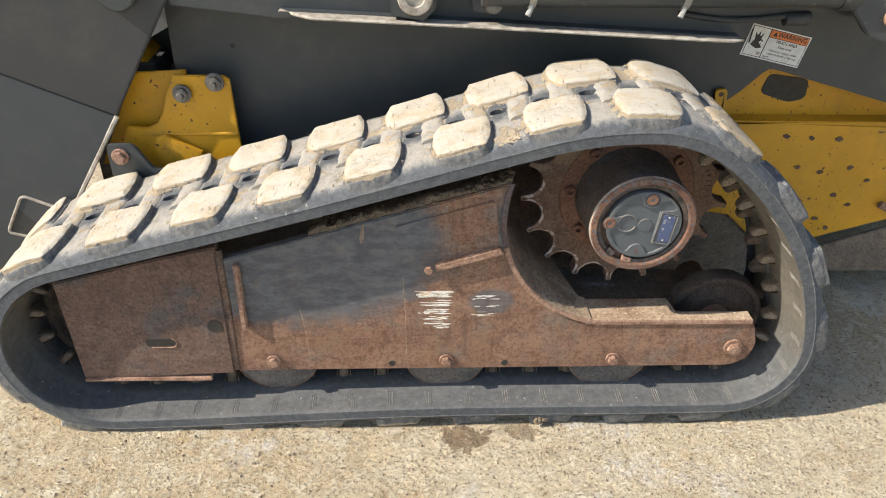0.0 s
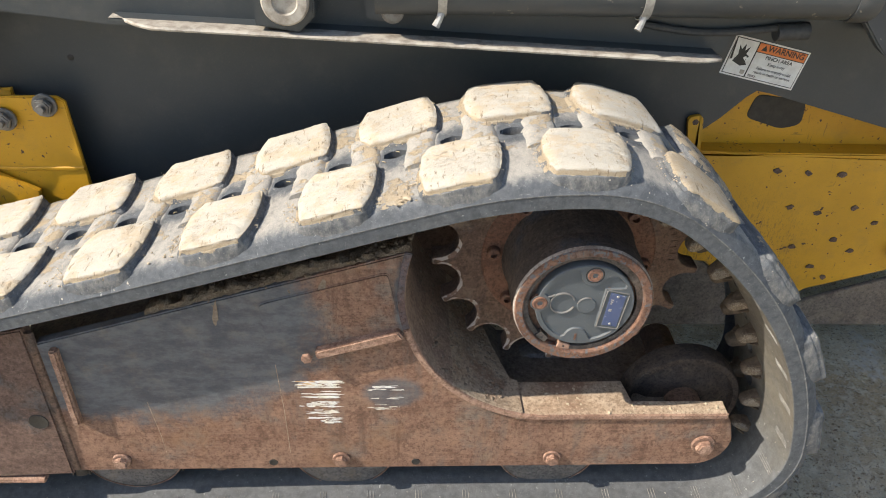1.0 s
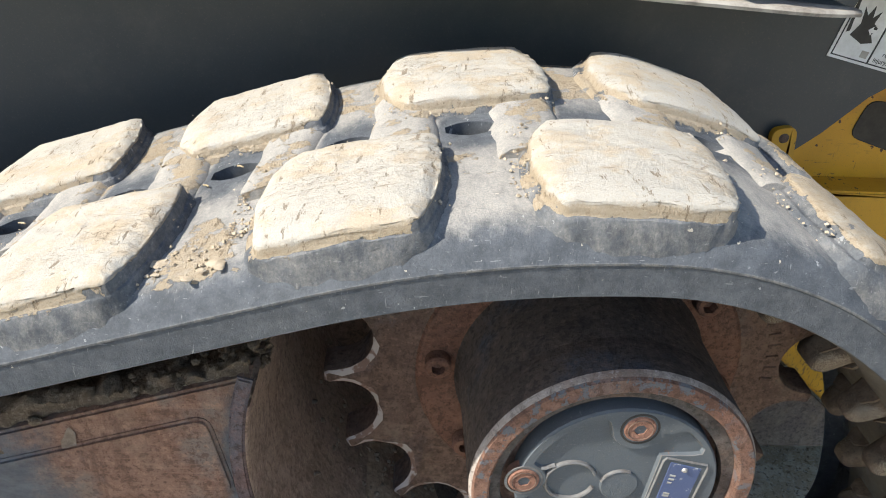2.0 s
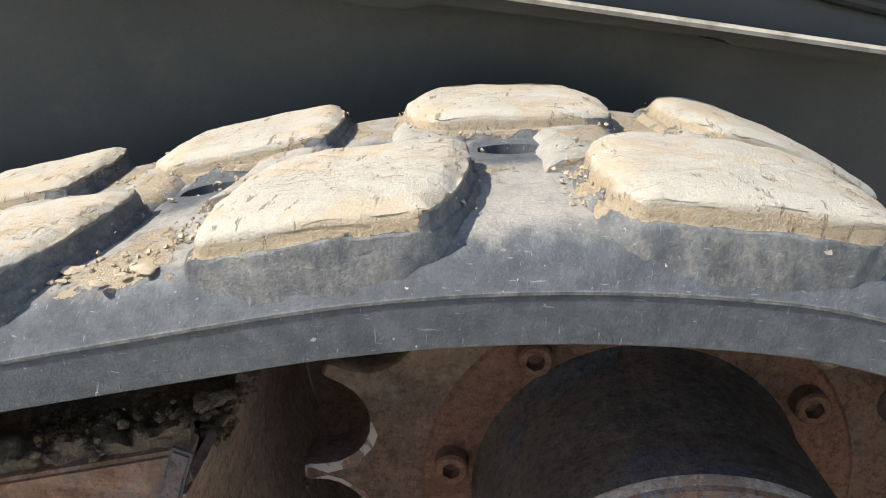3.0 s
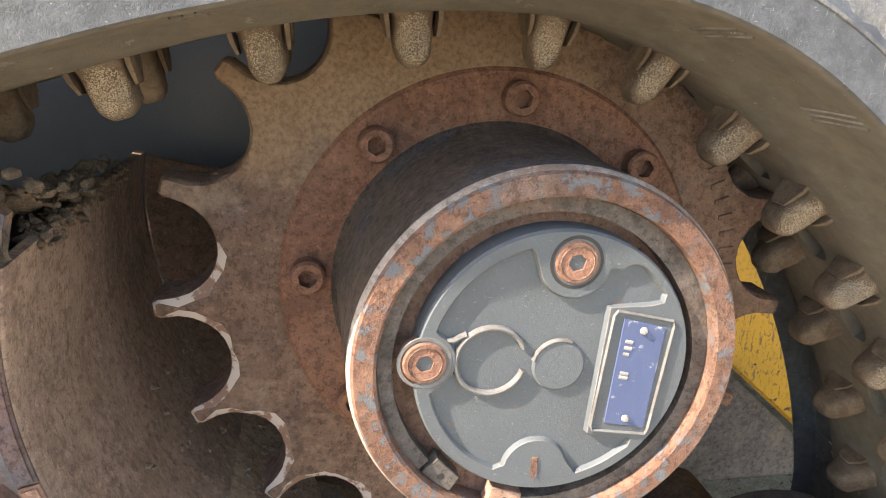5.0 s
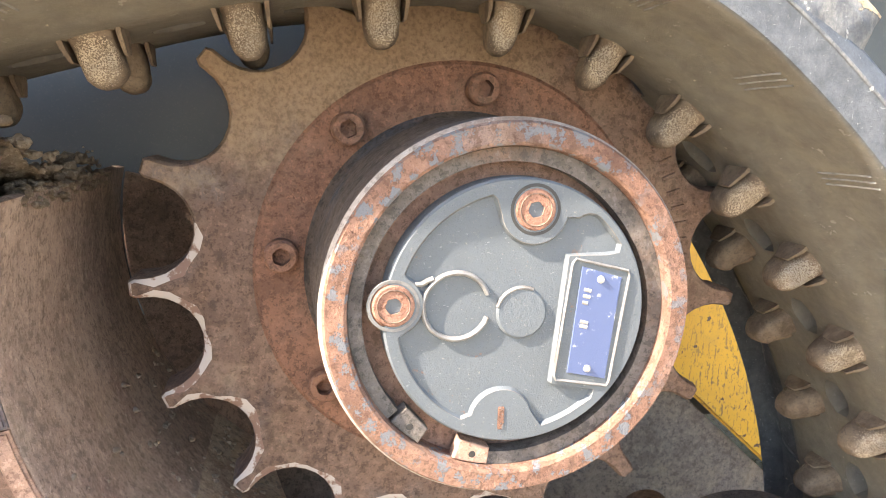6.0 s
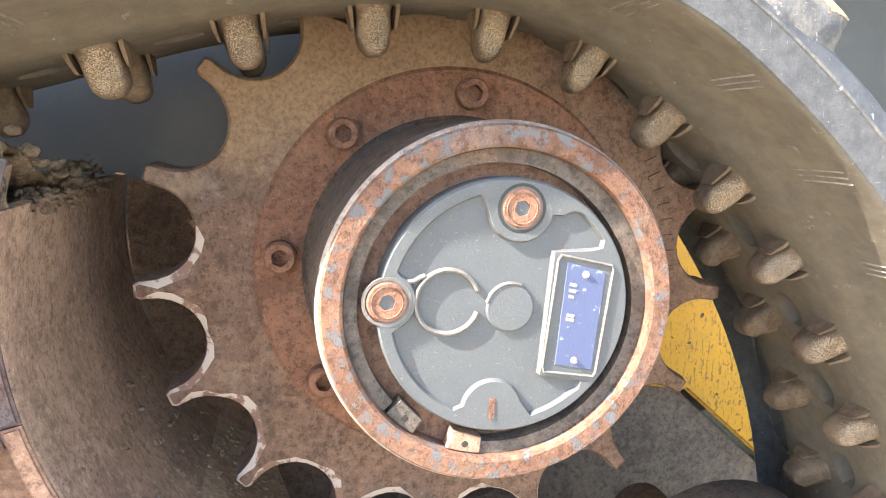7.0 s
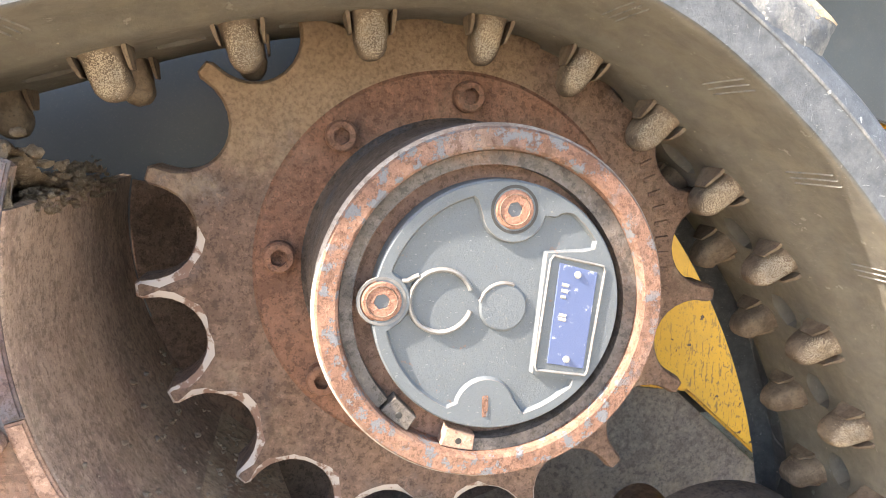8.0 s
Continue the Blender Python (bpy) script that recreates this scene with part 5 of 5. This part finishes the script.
    part("axle", lathe([(0, 0.03), (0.035, 0.03), (0.035, 0.29), (0, 0.29)], *c, 32), PLATE_DARK, ob)


for x in (-0.401, -0.006, 0.382):
    build_roller(x)
build_idler("rear_idler", (0.642, 0.252), 0.114, "steel rear idler wheel behind the frame, darkened for shade")
build_idler("front_idler", (-0.762, 0.264), 0.172, "steel front idler wheel inside the track nose, darkened for shade")


# ---- loader arm above the track ----
def build_loader_arm():
    ob = thing("loader_arm", "large black painted steel loader arm with a pale ledge", "loader arm")
    lower = [(-0.642, 1.45), (-0.642, 0.24), (0.50, 0.24), (0.54, 0.600), (0.650, 0.645), (0.690, 0.668), (0.725, 0.698), (0.768, 0.744), (0.785, 0.756), (0.808, 0.752), (1.090, 0.676), (1.9, 0.46), (1.9, 1.45)]
    part("side_panel", prism(lower, 0.422, 0.434, 0.002), BLACK, ob)
    n = 40
    bm = bmesh.new()
    rows = []
    under, web = bmesh.new(), []
    for i in range(n + 1):
        t = i / n
        x = -0.365 + 1.000 * t
        z = 0.914 - 0.043 * t ** 1.1
        front = 0.252 + (0.02 * max(0, (t - 0.93) / 0.07) ** 2 if t > 0.93 else 0) + 0.06 * max(0, 1 - t / 0.08) ** 1.5
        rows.append([bm.verts.new(p) for p in ((x, 0.290 + 0.004 * noise.noise(Vector((x * 14, 0, 7))), z + 0.001), (x, front + 0.003, z + 0.001), (x, front, z - 0.0015), (x, front + 0.001, z - 0.0045), (x, 0.300, z - 0.0045))])
        web.append([under.verts.new(p) for p in ((x, 0.421, z - 0.0005), (x, 0.286, z - 0.0005), (x, 0.286, z - 0.0040), (x, 0.421, z - 0.0040))])
    for p, q in zip(rows, rows[1:]):
        for k in range(5):
            bm.faces.new((p[k], p[(k + 1) % 5], q[(k + 1) % 5], q[k]))
    bm.faces.new(rows[0])
    bm.faces.new(rows[-1][::-1])
    # pale strip for the sunlit front of the ledge, ragged at its shade line
    part("ledge", bm, LEDGE, ob, "pale edge along the arm, its sunlit strip put into the colour")
    for p, q in zip(web, web[1:]):
        for k in range(4):
            under.faces.new((p[k], p[(k + 1) % 4], q[(k + 1) % 4], q[k]))
    # black web: the shaded rear of the ledge, put in as dark colour
    part("web", under, BLACK, ob)
    # the beam's stepped lower outline follows the ragged shade line above the strip
    part("upper_beam", prism([(-0.598, 0.915), (-0.37, 0.890), (-0.13, 0.888), (-0.115, 0.882), (0.12, 0.877), (0.14, 0.868), (0.19, 0.868), (0.21, 0.874), (0.45, 0.868), (0.46, 0.864), (0.655, 0.856), (0.675, 0.905), (1.9, 0.93), (1.9, 1.45), (-0.598, 1.45)], 0.326, 0.4215, 0.002), BLACK, ob)
    part("pin_boss", lathe([(0, 0.255), (0.018, 0.255), (0.020, 0.250), (0.034, 0.250), (0.037, 0.254), (0.037, 0.374)], -0.078, 0.955, 40), LEDGE, ob, "worn round pin boss")
    part("pin_plate", prism([(-0.128, 1.05), (-0.128, 0.915), (-0.06, 0.905), (-0.035, 0.93), (-0.03, 1.05)], 0.262, 0.374, 0.003), BLACK, ob)
    part("hose_bracket", prism([(0.02, 1.1), (0.045, 0.918), (0.085, 0.912), (0.10, 1.1)], 0.300, 0.306, 0.001), GREY, ob)
    hex_bolt(ob, 0.087, 0.268, 0.935, 0.014, ZINC)
    part("drilled_hole", lathe([(0, 0.4210), (0.005, 0.4210), (0.006, 0.4216)], -0.50, 0.80, 16), INK, ob)
    part("data_plate", block((-0.60, 0.3715, 0.925), (-0.47, 0.374, 0.99), 0.0005, 1), GREY, ob, "small grey data plate")


def build_cylinder():
    ob = thing("hydraulic_cylinder", "scratched dark grey hydraulic cylinder barrel", "hydraulic cylinder")
    def along(profile, z0, z1, x0, x1):
        bm = bmesh.new()
        rows = []
        for t, r in profile:
            x, z = x0 + (x1 - x0) * t, z0 + (z1 - z0) * t
            rows.append([bm.verts.new((x, 0.285 + r * math.cos(math.tau * k / 40), z + r * math.sin(math.tau * k / 40))) for k in range(40)])
        for p, q in zip(rows, rows[1:]):
            for k in range(40):
                bm.faces.new((p[k], p[(k + 1) % 40], q[(k + 1) % 40], q[k]))
        bm.faces.new(rows[0])
        bm.faces.new(rows[-1][::-1])
        return bm
    part("barrel", along([(0, 0.040), (0.965, 0.040)], 0.972, 0.978, 0.06, 0.86), GREY, ob)
    part("end_cap", along([(0.950, 0.0425), (0.958, 0.044), (0.99, 0.044), (1.0, 0.040)], 0.972, 0.978, 0.06, 0.86), GREY, ob)
    for x in (0.165, 0.487):
        clamp = part("hose_clamp", lathe([(0.0415, -0.007), (0.0435, -0.007), (0.0435, 0.007), (0.0415, 0.007)], 0, 0, 40, True), BARE, ob, "steel band clamp")
        clamp.matrix_basis = Matrix.Translation((x, 0.285, 0.974)) @ Matrix.Rotation(radians(90), 4, "Z")
        part("clamp_screw", tube([(x, 0.262, 0.945), (x - 0.004, 0.256, 0.933), (x - 0.010, 0.252, 0.922)], [0.007, 0.0055, 0.0065], 8), BARE, clamp).matrix_parent_inverse = clamp.matrix_basis.inverted()
    part("hose", tube([(0.50 + 0.03 * i, 0.318, 0.914 - 0.010 * math.sin(i / 2.2) - 0.001 * i) for i in range(9)], 0.0065, 10), HOSE, ob, "thin grey hose")
    part("hose_end", tube([(0.735, 0.318, 0.903), (0.79, 0.32, 0.906)], 0.015, 12), HOSE, ob)
    part("clevis", prism(rounded([(0.80, 1.1), (0.835, 0.955), (0.905, 0.878), (0.965, 0.868), (1.02, 0.91), (1.02, 1.1)], 0.03), 0.262, 0.285, 0.003), GREY, ob)
    part("pin", lathe([(0, 0.250), (0.016, 0.250), (0.019, 0.254), (0.019, 0.265)], 0.938, 0.925, 24), BOLT, ob)


def label_text(words, size, x, z, material, parent, bold=0.0, name="lettering"):
    data = bpy.data.curves.new(name, "FONT")
    data.body, data.size, data.align_x, data.align_y = words, size, "CENTER", "CENTER"
    data.extrude, data.offset = 0.00005, bold
    data.materials.append(material)
    ob = new(name, data)
    ob.matrix_basis = Matrix.Translation((x, -0.0012, z)) @ Matrix.Rotation(radians(90), 4, "X")
    ob.parent = parent
    return ob


def build_label():
    """A warning label, built upright round its middle and then turned on the panel."""
    ob = thing("warning_label", "white and orange pinch area warning label on black paint", "label")
    w, h = 0.147, 0.070
    part("margin", block((-w / 2 - 0.003, -0.0001, -h / 2 - 0.003), (w / 2 + 0.003, 0.0007, h / 2 + 0.003), 0.0001, 1), WHITE, ob)
    part("backing", block((-w / 2, -0.0004, -h / 2), (w / 2, 0.0006, h / 2), 0.0002, 1), INK, ob)
    part("picture_panel", block((-w / 2 + 0.0015, -0.0008, -h / 2 + 0.0015), (-0.028, 0.0, h / 2 - 0.0015), 0.0001, 1), WHITE, ob)
    part("text_panel", block((-0.0255, -0.0008, -h / 2 + 0.0015), (w / 2 - 0.0015, 0.0, 0.0155), 0.0001, 1), WHITE, ob)
    part("heading_panel", block((-0.0255, -0.0008, 0.017), (w / 2 - 0.0015, 0.0, h / 2 - 0.0015), 0.0001, 1), ORANGE, ob)
    label_text("WARNING", 0.0155, 0.031, 0.0262, INK, ob, 0.0003)
    part("triangle", prism([(-0.019, 0.0205), (-0.0075, 0.0205), (-0.01325, 0.0312)], -0.0012, -0.0006), INK, ob)
    label_text("PINCH AREA", 0.0098, 0.024, 0.0095, INK, ob, 0.0002)
    label_text("Keep away", 0.0082, 0.024, -0.0015, INK, ob, 0.0001)
    label_text("Failure to comply could", 0.0075, 0.024, -0.0125, INK, ob, 0.0001)
    label_text("result in death or serious", 0.0075, 0.024, -0.0205, INK, ob, 0.0001)
    label_text("injury.", 0.0075, -0.013, -0.0285, INK, ob, 0.0001)
    # pictogram: a dark jagged shape, a square with an arrow, and a bar
    part("pictogram", prism([(-0.064, -0.010), (-0.058, 0.004), (-0.062, 0.022), (-0.055, 0.014), (-0.051, 0.026), (-0.048, 0.013), (-0.041, 0.022), (-0.043, 0.008), (-0.036, 0.004), (-0.040, -0.004), (-0.034, -0.012), (-0.046, -0.016)], -0.0012, -0.0006), INK, ob)
    part("pictogram", prism([(-0.074, 0.035), (-0.072, 0.035), (-0.066, -0.006), (-0.070, -0.008)], -0.0012, -0.0006), INK, ob)
    part("arrow", prism([(-0.046, 0.000), (-0.041, 0.005), (-0.041, 0.002), (-0.036, 0.002), (-0.036, -0.002), (-0.041, -0.002), (-0.041, -0.005)], -0.0016, -0.0010), WHITE, ob)
    part("book_mark", block((-0.040, -0.0012, -0.030), (-0.031, -0.0006, -0.022), 0.0001, 1), LEDGE, ob)
    ob.matrix_basis = Matrix.Translation((0.783, 0.4208, 0.813)) @ Matrix.Rotation(radians(12.5), 4, "Y")


build_loader_arm()
build_cylinder()
build_label()


# ---- yellow chassis and the black arm at the front ----
def build_chassis():
    ob = thing("chassis", "yellow painted chassis side with chips and rust", "machine chassis")
    upper = part("upper_panel", prism([(0.60, 0.84), (0.60, 0.585), (1.75, 0.555), (1.75, 0.84)], 0.520, 0.532, 0.002), YELLOW, ob)
    slot = rounded([(0.835, 0.712), (0.944, 0.698), (0.948, 0.645), (0.905, 0.634), (0.822, 0.660)], 0.016)
    part("slot", prism(slot, 0.5185, 0.5205, 0.0003, 1), INK, upper, "dark rounded slot")
    low = [(0.55, 0.608), (0.55, 0.36), (0.80, 0.320), (0.975, 0.166), (1.058, 0.242), (1.245, 0.300), (1.75, 0.455), (1.75, 0.572)]
    part("lower_panel", prism(low, 0.470, 0.482, 0.004), YELLOW, ob)
    part("step", block((0.55, 0.470, 0.590), (1.75, 0.525, 0.600), 0.003), YELLOW, ob)
    tab = rounded([(0.676, 0.60), (0.656, 0.706), (0.686, 0.711), (0.700, 0.60)], 0.012)
    eye = part("tab", prism(tab, 0.408, 0.418, 0.002), YELLOW, ob, "yellow lug with a round eye")
    part("hole", lathe([(0, 0.4072), (0.005, 0.4072), (0.007, 0.4085)], 0.6725, 0.696, 18), PLATE_DARK, eye)
    rng = random.Random(2)
    for x, z in ((0.90, 0.560), (0.97, 0.555), (1.045, 0.552), (1.08, 0.385), (1.05, 0.31), (1.09, 0.28), (0.955, 0.470), (1.02, 0.455), (1.10, 0.470), (1.16, 0.430), (0.99, 0.365), (1.13, 0.355)):
        part("chip", prism([(x + rng.uniform(0.006, 0.012) * math.cos(math.tau * i / 9), z + rng.uniform(0.004, 0.008) * math.sin(math.tau * i / 9)) for i in range(9)], 0.4675, 0.4705), PLATE_DARK, ob)
    part("hook", tube([(1.30, 0.462, 0.375), (1.275, 0.452, 0.360), (1.24, 0.452, 0.350), (1.215, 0.457, 0.362)], 0.011, 8), BOLT, ob, "rusty bent rod end")
    part("inner_wall", prism([(-0.9, 0.12), (1.7, 0.12), (1.7, 0.42), (0.97, 0.16), (0.79, 0.32), (0.5, 0.36), (0.5, 0.9), (-0.5, 0.9), (-0.5, 0.70), (-0.9, 0.70)], 0.485, 0.497, 0.002), INSIDE, ob)
    part("axle_tube", lathe([(0.07, 0.176), (0.07, 0.43)], *HUB, 40), PLATE_DARK, ob)


def build_bracket():
    ob = thing("front_bracket", "yellow bolted bracket with a chipped notch", "bracket")
    plate = [(-0.517, 0.748), (-0.504, 0.739), (-0.499, 0.621), (-0.494, 0.526), (-0.812, 0.506), (-0.757, 0.621)] + [(-0.712, 0.618), (-0.684, 0.631), (-0.667, 0.661), (-0.652, 0.706), (-0.630, 0.748)]
    part("plate", prism(plate, 0.362, 0.372, 0.002), YELLOW, ob)
    part("fold", tube([(-0.72, 0.361, 0.604), (-0.60, 0.360, 0.605), (-0.50, 0.361, 0.606)], 0.004, 6, squash=0.5), YELLOW, ob)
    part("back_plate", prism([(-0.852, 0.506), (-0.612, 0.506), (-0.612, 0.748), (-0.727, 0.741), (-0.772, 0.666)], 0.400, 0.410, 0.002), YELLOW, ob)
    part("gusset", prism([(-0.692, 0.601), (-0.667, 0.608), (-0.587, 0.566), (-0.592, 0.526), (-0.702, 0.526)], 0.345, 0.356, 0.002), YELLOW, ob)
    for x, z in ((-0.614, 0.708), (-0.536, 0.736)):
        b = hex_bolt(ob, x, 0.338, z, 0.0165, ZINC, "dull zinc bolt with nut")
        part("stud", lathe([(0, 0.330), (0.007, 0.330), (0.008, 0.332), (0.008, 0.342)], x, z, 16), ZINC, b)
    ear = rounded([(-0.788, 0.50), (-0.788, 0.608), (-0.725, 0.608), (-0.690, 0.548), (-0.60, 0.538), (-0.60, 0.50)], 0.014)
    tab = part("ear", prism(ear, 0.290, 0.302, 0.002), BLACK, ob, "black ear plate")
    hex_bolt(tab, -0.758, 0.272, 0.580, 0.015, BOLT, "rusty bolt")


def build_front_arm():
    ob = thing("lift_arm", "black painted front arm with a rubbed steel edge", "loader arm")
    # bent plate: the upper part upright, the lower part leaning outwards below a sloping fold
    # the lean is put into the shape to brighten it like a sunlit patch
    def edge_x(z):
        return -0.607 + (z - 0.92) * (0.605 if z < 0.92 else 0.75)
    def fold_z(x):
        return 0.66 - (x + 0.790) * 0.44
    def place(x, z):
        return Vector((x, 0.322 - max(0.0, fold_z(x) - z) * 0.20, z))
    upper = [(-1.9, 1.5), (-1.9, fold_z(-1.9)), (edge_x(0.665), 0.665), (edge_x(0.80), 0.80), (edge_x(0.92), 0.92), (edge_x(1.5), 1.5)]
    part("upper_plate", prism(upper, 0.322, 0.337, 0.003), GREY_ARM, ob)
    bm = prism([(-1.9, fold_z(-1.9)), (edge_x(0.663), 0.663), (edge_x(0.25), 0.25), (-1.9, 0.25)], 0.0, 0.014, 0.002)
    for v in bm.verts:
        v.co.y += place(v.co.x, v.co.z).y
    part("lower_plate", bm, GREY_ARM, ob)
    edge = [place(edge_x(z) + 0.002, z) + Vector((0, -0.001, 0)) for z in (0.665, 0.60, 0.53, 0.46)]
    part("rubbed_edge", tube(edge, 0.0055, 6), LEDGE, ob, "bare rubbed steel edge")
    hole = rounded([(-1.000, 0.488), (-0.918, 0.452), (-0.945, 0.372), (-1.045, 0.400)], 0.014)
    bm = prism(hole, -0.0008, 0.002, 0.0)
    for v in bm.verts:
        v.co.y += place(v.co.x, v.co.z).y
    cut = part("opening", bm, INK, ob, "dark rectangular opening")
    part("opening_rim", tube([place(x, z) + Vector((0, -0.001, 0)) for x, z in hole], 0.0038, 8, True), LEDGE, cut)
    part("knuckle", lathe([(0, 0.30), (0.036, 0.30), (0.04, 0.304), (0.04, 0.36), (0, 0.36)], -0.70, 0.945, 28), BLACK, ob)


def build_cab():
    ob = thing("machine_body", "dark machine body and roof above the arm", "machine body")
    part("shell", block((-1.1, 0.50, 0.95), (2.2, 1.6, 1.95), 0.03), BLACK, ob)
    part("belly", block((-0.9, 0.60, 0.22), (1.9, 1.5, 0.96), 0.03), BLACK, ob)
    part("yellow_cowl", prism([(-0.754, 0.739), (-0.723, 0.740), (-0.742, 0.760)], 0.480, 0.620, 0.001), YELLOW, ob, "small yellow corner of the body")
    part("grey_sill", prism([(-0.80, 0.700), (-0.700, 0.700), (-0.705, 0.7385), (-0.80, 0.7385)], 0.470, 0.620, 0.002), GREY, ob)
    # pale plate added to fill the bright gap between arm and body
    part("pale_gap_plate", prism([(-0.708, 0.802), (-0.690, 0.833), (-0.600, 0.938), (-0.600, 0.862)], 0.440, 0.452, 0.002), PALE, ob)


build_chassis()
build_bracket()
build_front_arm()
build_cab()


# ---- loose dirt ----
def build_dirt():
    rng = random.Random(21)
    bm = bmesh.new()
    nx, ny = 230, 60
    grid = []
    for j in range(ny + 1):
        row = []
        for i in range(nx + 1):
            x = -0.30 + 0.416 * i / nx
            fall = max(0.0, 1 - j / 14)
            base = 0.652 + (x - 0.11) * math.tan(radians(16.7)) - 0.024 * min(1.0, max(0.0, (j - 14) / 14))
            p = Vector((x * 26, j * 0.12, 1.7))
            lump = 0.55 * noise.noise(p) + 0.5 * abs(noise.noise(p * 2.6)) + 0.20 * noise.noise(p * 6.3) + 0.08 * noise.noise(p * 15)
            z = base + 0.020 * lump * (1 - fall) + 0.010 - 0.034 * fall ** 1.5
            y = 0.016 + 0.0046 * max(0, j - 12) - 0.012 * (noise.noise(p * 1.7 + Vector((5, 0, 0))) + 0.6 * noise.noise(p * 5)) * fall
            row.append(bm.verts.new((x, y, z + 0.004 * noise.noise(p * 9) * fall)))
        grid.append(row)
    for j in range(ny):
        for i in range(nx):
            bm.faces.new((grid[j][i], grid[j][i + 1], grid[j + 1][i + 1], grid[j + 1][i]))
    tagged(part("soil_heap", bm, SOIL, angle=80), "crumbly dark soil packed on the undercarriage", "soil", kind="stuff")
    bm = bmesh.new()
    for i in range(110):
        x = rng.uniform(-0.25, 0.115)
        z = 0.664 + (x - 0.11) * math.tan(radians(16.7))
        clod(bm, (x, rng.uniform(0.008, 0.05), z + rng.uniform(-0.014, 0.004)), rng.choice((0.0012, 0.0016, 0.002, 0.003, 0.0045)), rng)
    for i in range(520):
        x = rng.uniform(-0.22, 0.132)
        z = 0.660 + (x - 0.11) * math.tan(radians(16.7))
        deep = rng.uniform(0.020, 0.22)
        clod(bm, (min(x, 0.118), deep, z + rng.uniform(-0.004, 0.010) - 0.024 * min(1.0, max(0.0, (deep - 0.025) / 0.06))), rng.choice((0.0010, 0.0014, 0.0020, 0.0028, 0.0050)), rng)
    for i in range(260):
        clod(bm, (rng.uniform(0.098, 0.119), rng.uniform(0.06, 0.26), rng.uniform(0.618, 0.634)), rng.uniform(0.0010, 0.0034), rng)
    tagged(part("soil_clods", bm, SOIL, angle=75), "loose dark soil crumbs on the undercarriage", "soil", kind="stuff")
    bm = bmesh.new()
    for i in range(620):
        turn = rng.triangular(200, 254, 243)
        a, deep = radians(turn), rng.uniform(0.02, 0.32 - 0.235 * min(1.0, max(0.0, (turn - 240) / 14)) ** 0.7)
        clod(bm, (ARCH[0] + (GUARD + 0.0010) * math.cos(a), deep, ARCH[1] + (GUARD + 0.0010) * math.sin(a)), rng.choice((0.0010, 0.0014, 0.0018, 0.0026, 0.0040)), rng, 0.6)
    tagged(part("dust_lumps", bm, DUST, angle=75), "brown dusty soil lumps caught on the guard", "soil", kind="stuff")
    bm = bmesh.new()
    for i in range(70):
        s = PHASE + rng.uniform(-0.12, -0.07) - rng.choice((0, 0.344, 0.516))
        clod(bm, on_belt(s, FRONT + rng.uniform(0.012, 0.05), 0.0435), rng.uniform(0.0006, 0.0018), rng)
    for i in range(6):
        clod(bm, on_belt(PHASE - 0.090 + rng.uniform(-0.03, 0.025), FRONT + rng.uniform(0.010, 0.04), 0.0438), rng.uniform(0.002, 0.006), rng, 0.16)
    for i in range(40):
        x = rng.uniform(0.33, 0.68)
        clod(bm, (x, rng.uniform(0.01, 0.08 if x < 0.51 else 0.036), 0.3120), rng.uniform(0.0012, 0.0032), rng)
    # ragged skirts of mud round the lugs of the top run
    for k in range(-8, 3):
        for far in (False, True):
            s0 = PHASE + (2 * k + (1 if far else 0)) * PITCH
            for i in range(420):
                side = rng.random()
                if side < 0.62:
                    u, across = rng.choice((-1, -1, 1)) * rng.triangular(0.052, 0.076, 0.056), rng.uniform(0.03, 0.145)
                else:
                    u, across = rng.uniform(-0.06, 0.06), rng.triangular(0.124, 0.155, 0.136)
                if noise.noise(Vector((s0 * 9 + u * 40, across * 45, 2.0))) < -0.02:
                    continue
                h = 0.0425 + rng.triangular(0, 0.013, 0.001)
                crumb(bm, on_belt(s0 + u, FRONT + (WIDTH - across if far else across), h), rng.choice((0.0006, 0.0007, 0.0009, 0.0012, 0.0018)), rng)
    tagged(part("mud_crumbs", bm, CLOD), "pale dry mud crumbs on the belt and shelf", "mud", kind="stuff")
    bm = bmesh.new()
    for i in range(14):
        s = PHASE + rng.choice((-0.10, -0.27, 0.05, -0.44, -0.62, -0.80)) + rng.uniform(-0.03, 0.03)
        p = on_belt(s, FRONT + rng.choice((0.160, 0.275)) + rng.uniform(-0.015, 0.015), 0.0442)
        ahead = (on_belt(s + 0.002, 0, 0.0375) - on_belt(s - 0.002, 0, 0.0375)).normalized()
        d = (ahead * rng.uniform(-1, 1) + Vector((0, rng.uniform(-1, 1), 0))).normalized() * rng.uniform(0.003, 0.006)
        merge(bm, tube([p - d, p + d * 0.2 + Vector((0, 0, 0.0006)), p + d], 0.0007, 5))
    tagged(part("straw", bm, STRAW), "bits of dry straw stuck between the lugs", "straw", kind="stuff")
    ob = thing("hanging_clod", "brown mud clod hanging under the belt edge", "mud")
    bm = bmesh.new()
    for k in range(16):
        clod(bm, (0.220 + rng.uniform(-0.014, 0.014), -0.043 + rng.uniform(-0.004, 0.004), 0.053 + rng.uniform(-0.008, 0.006)), rng.uniform(0.003, 0.007), rng)
    part("lump", bm, SOIL, ob)


build_dirt()
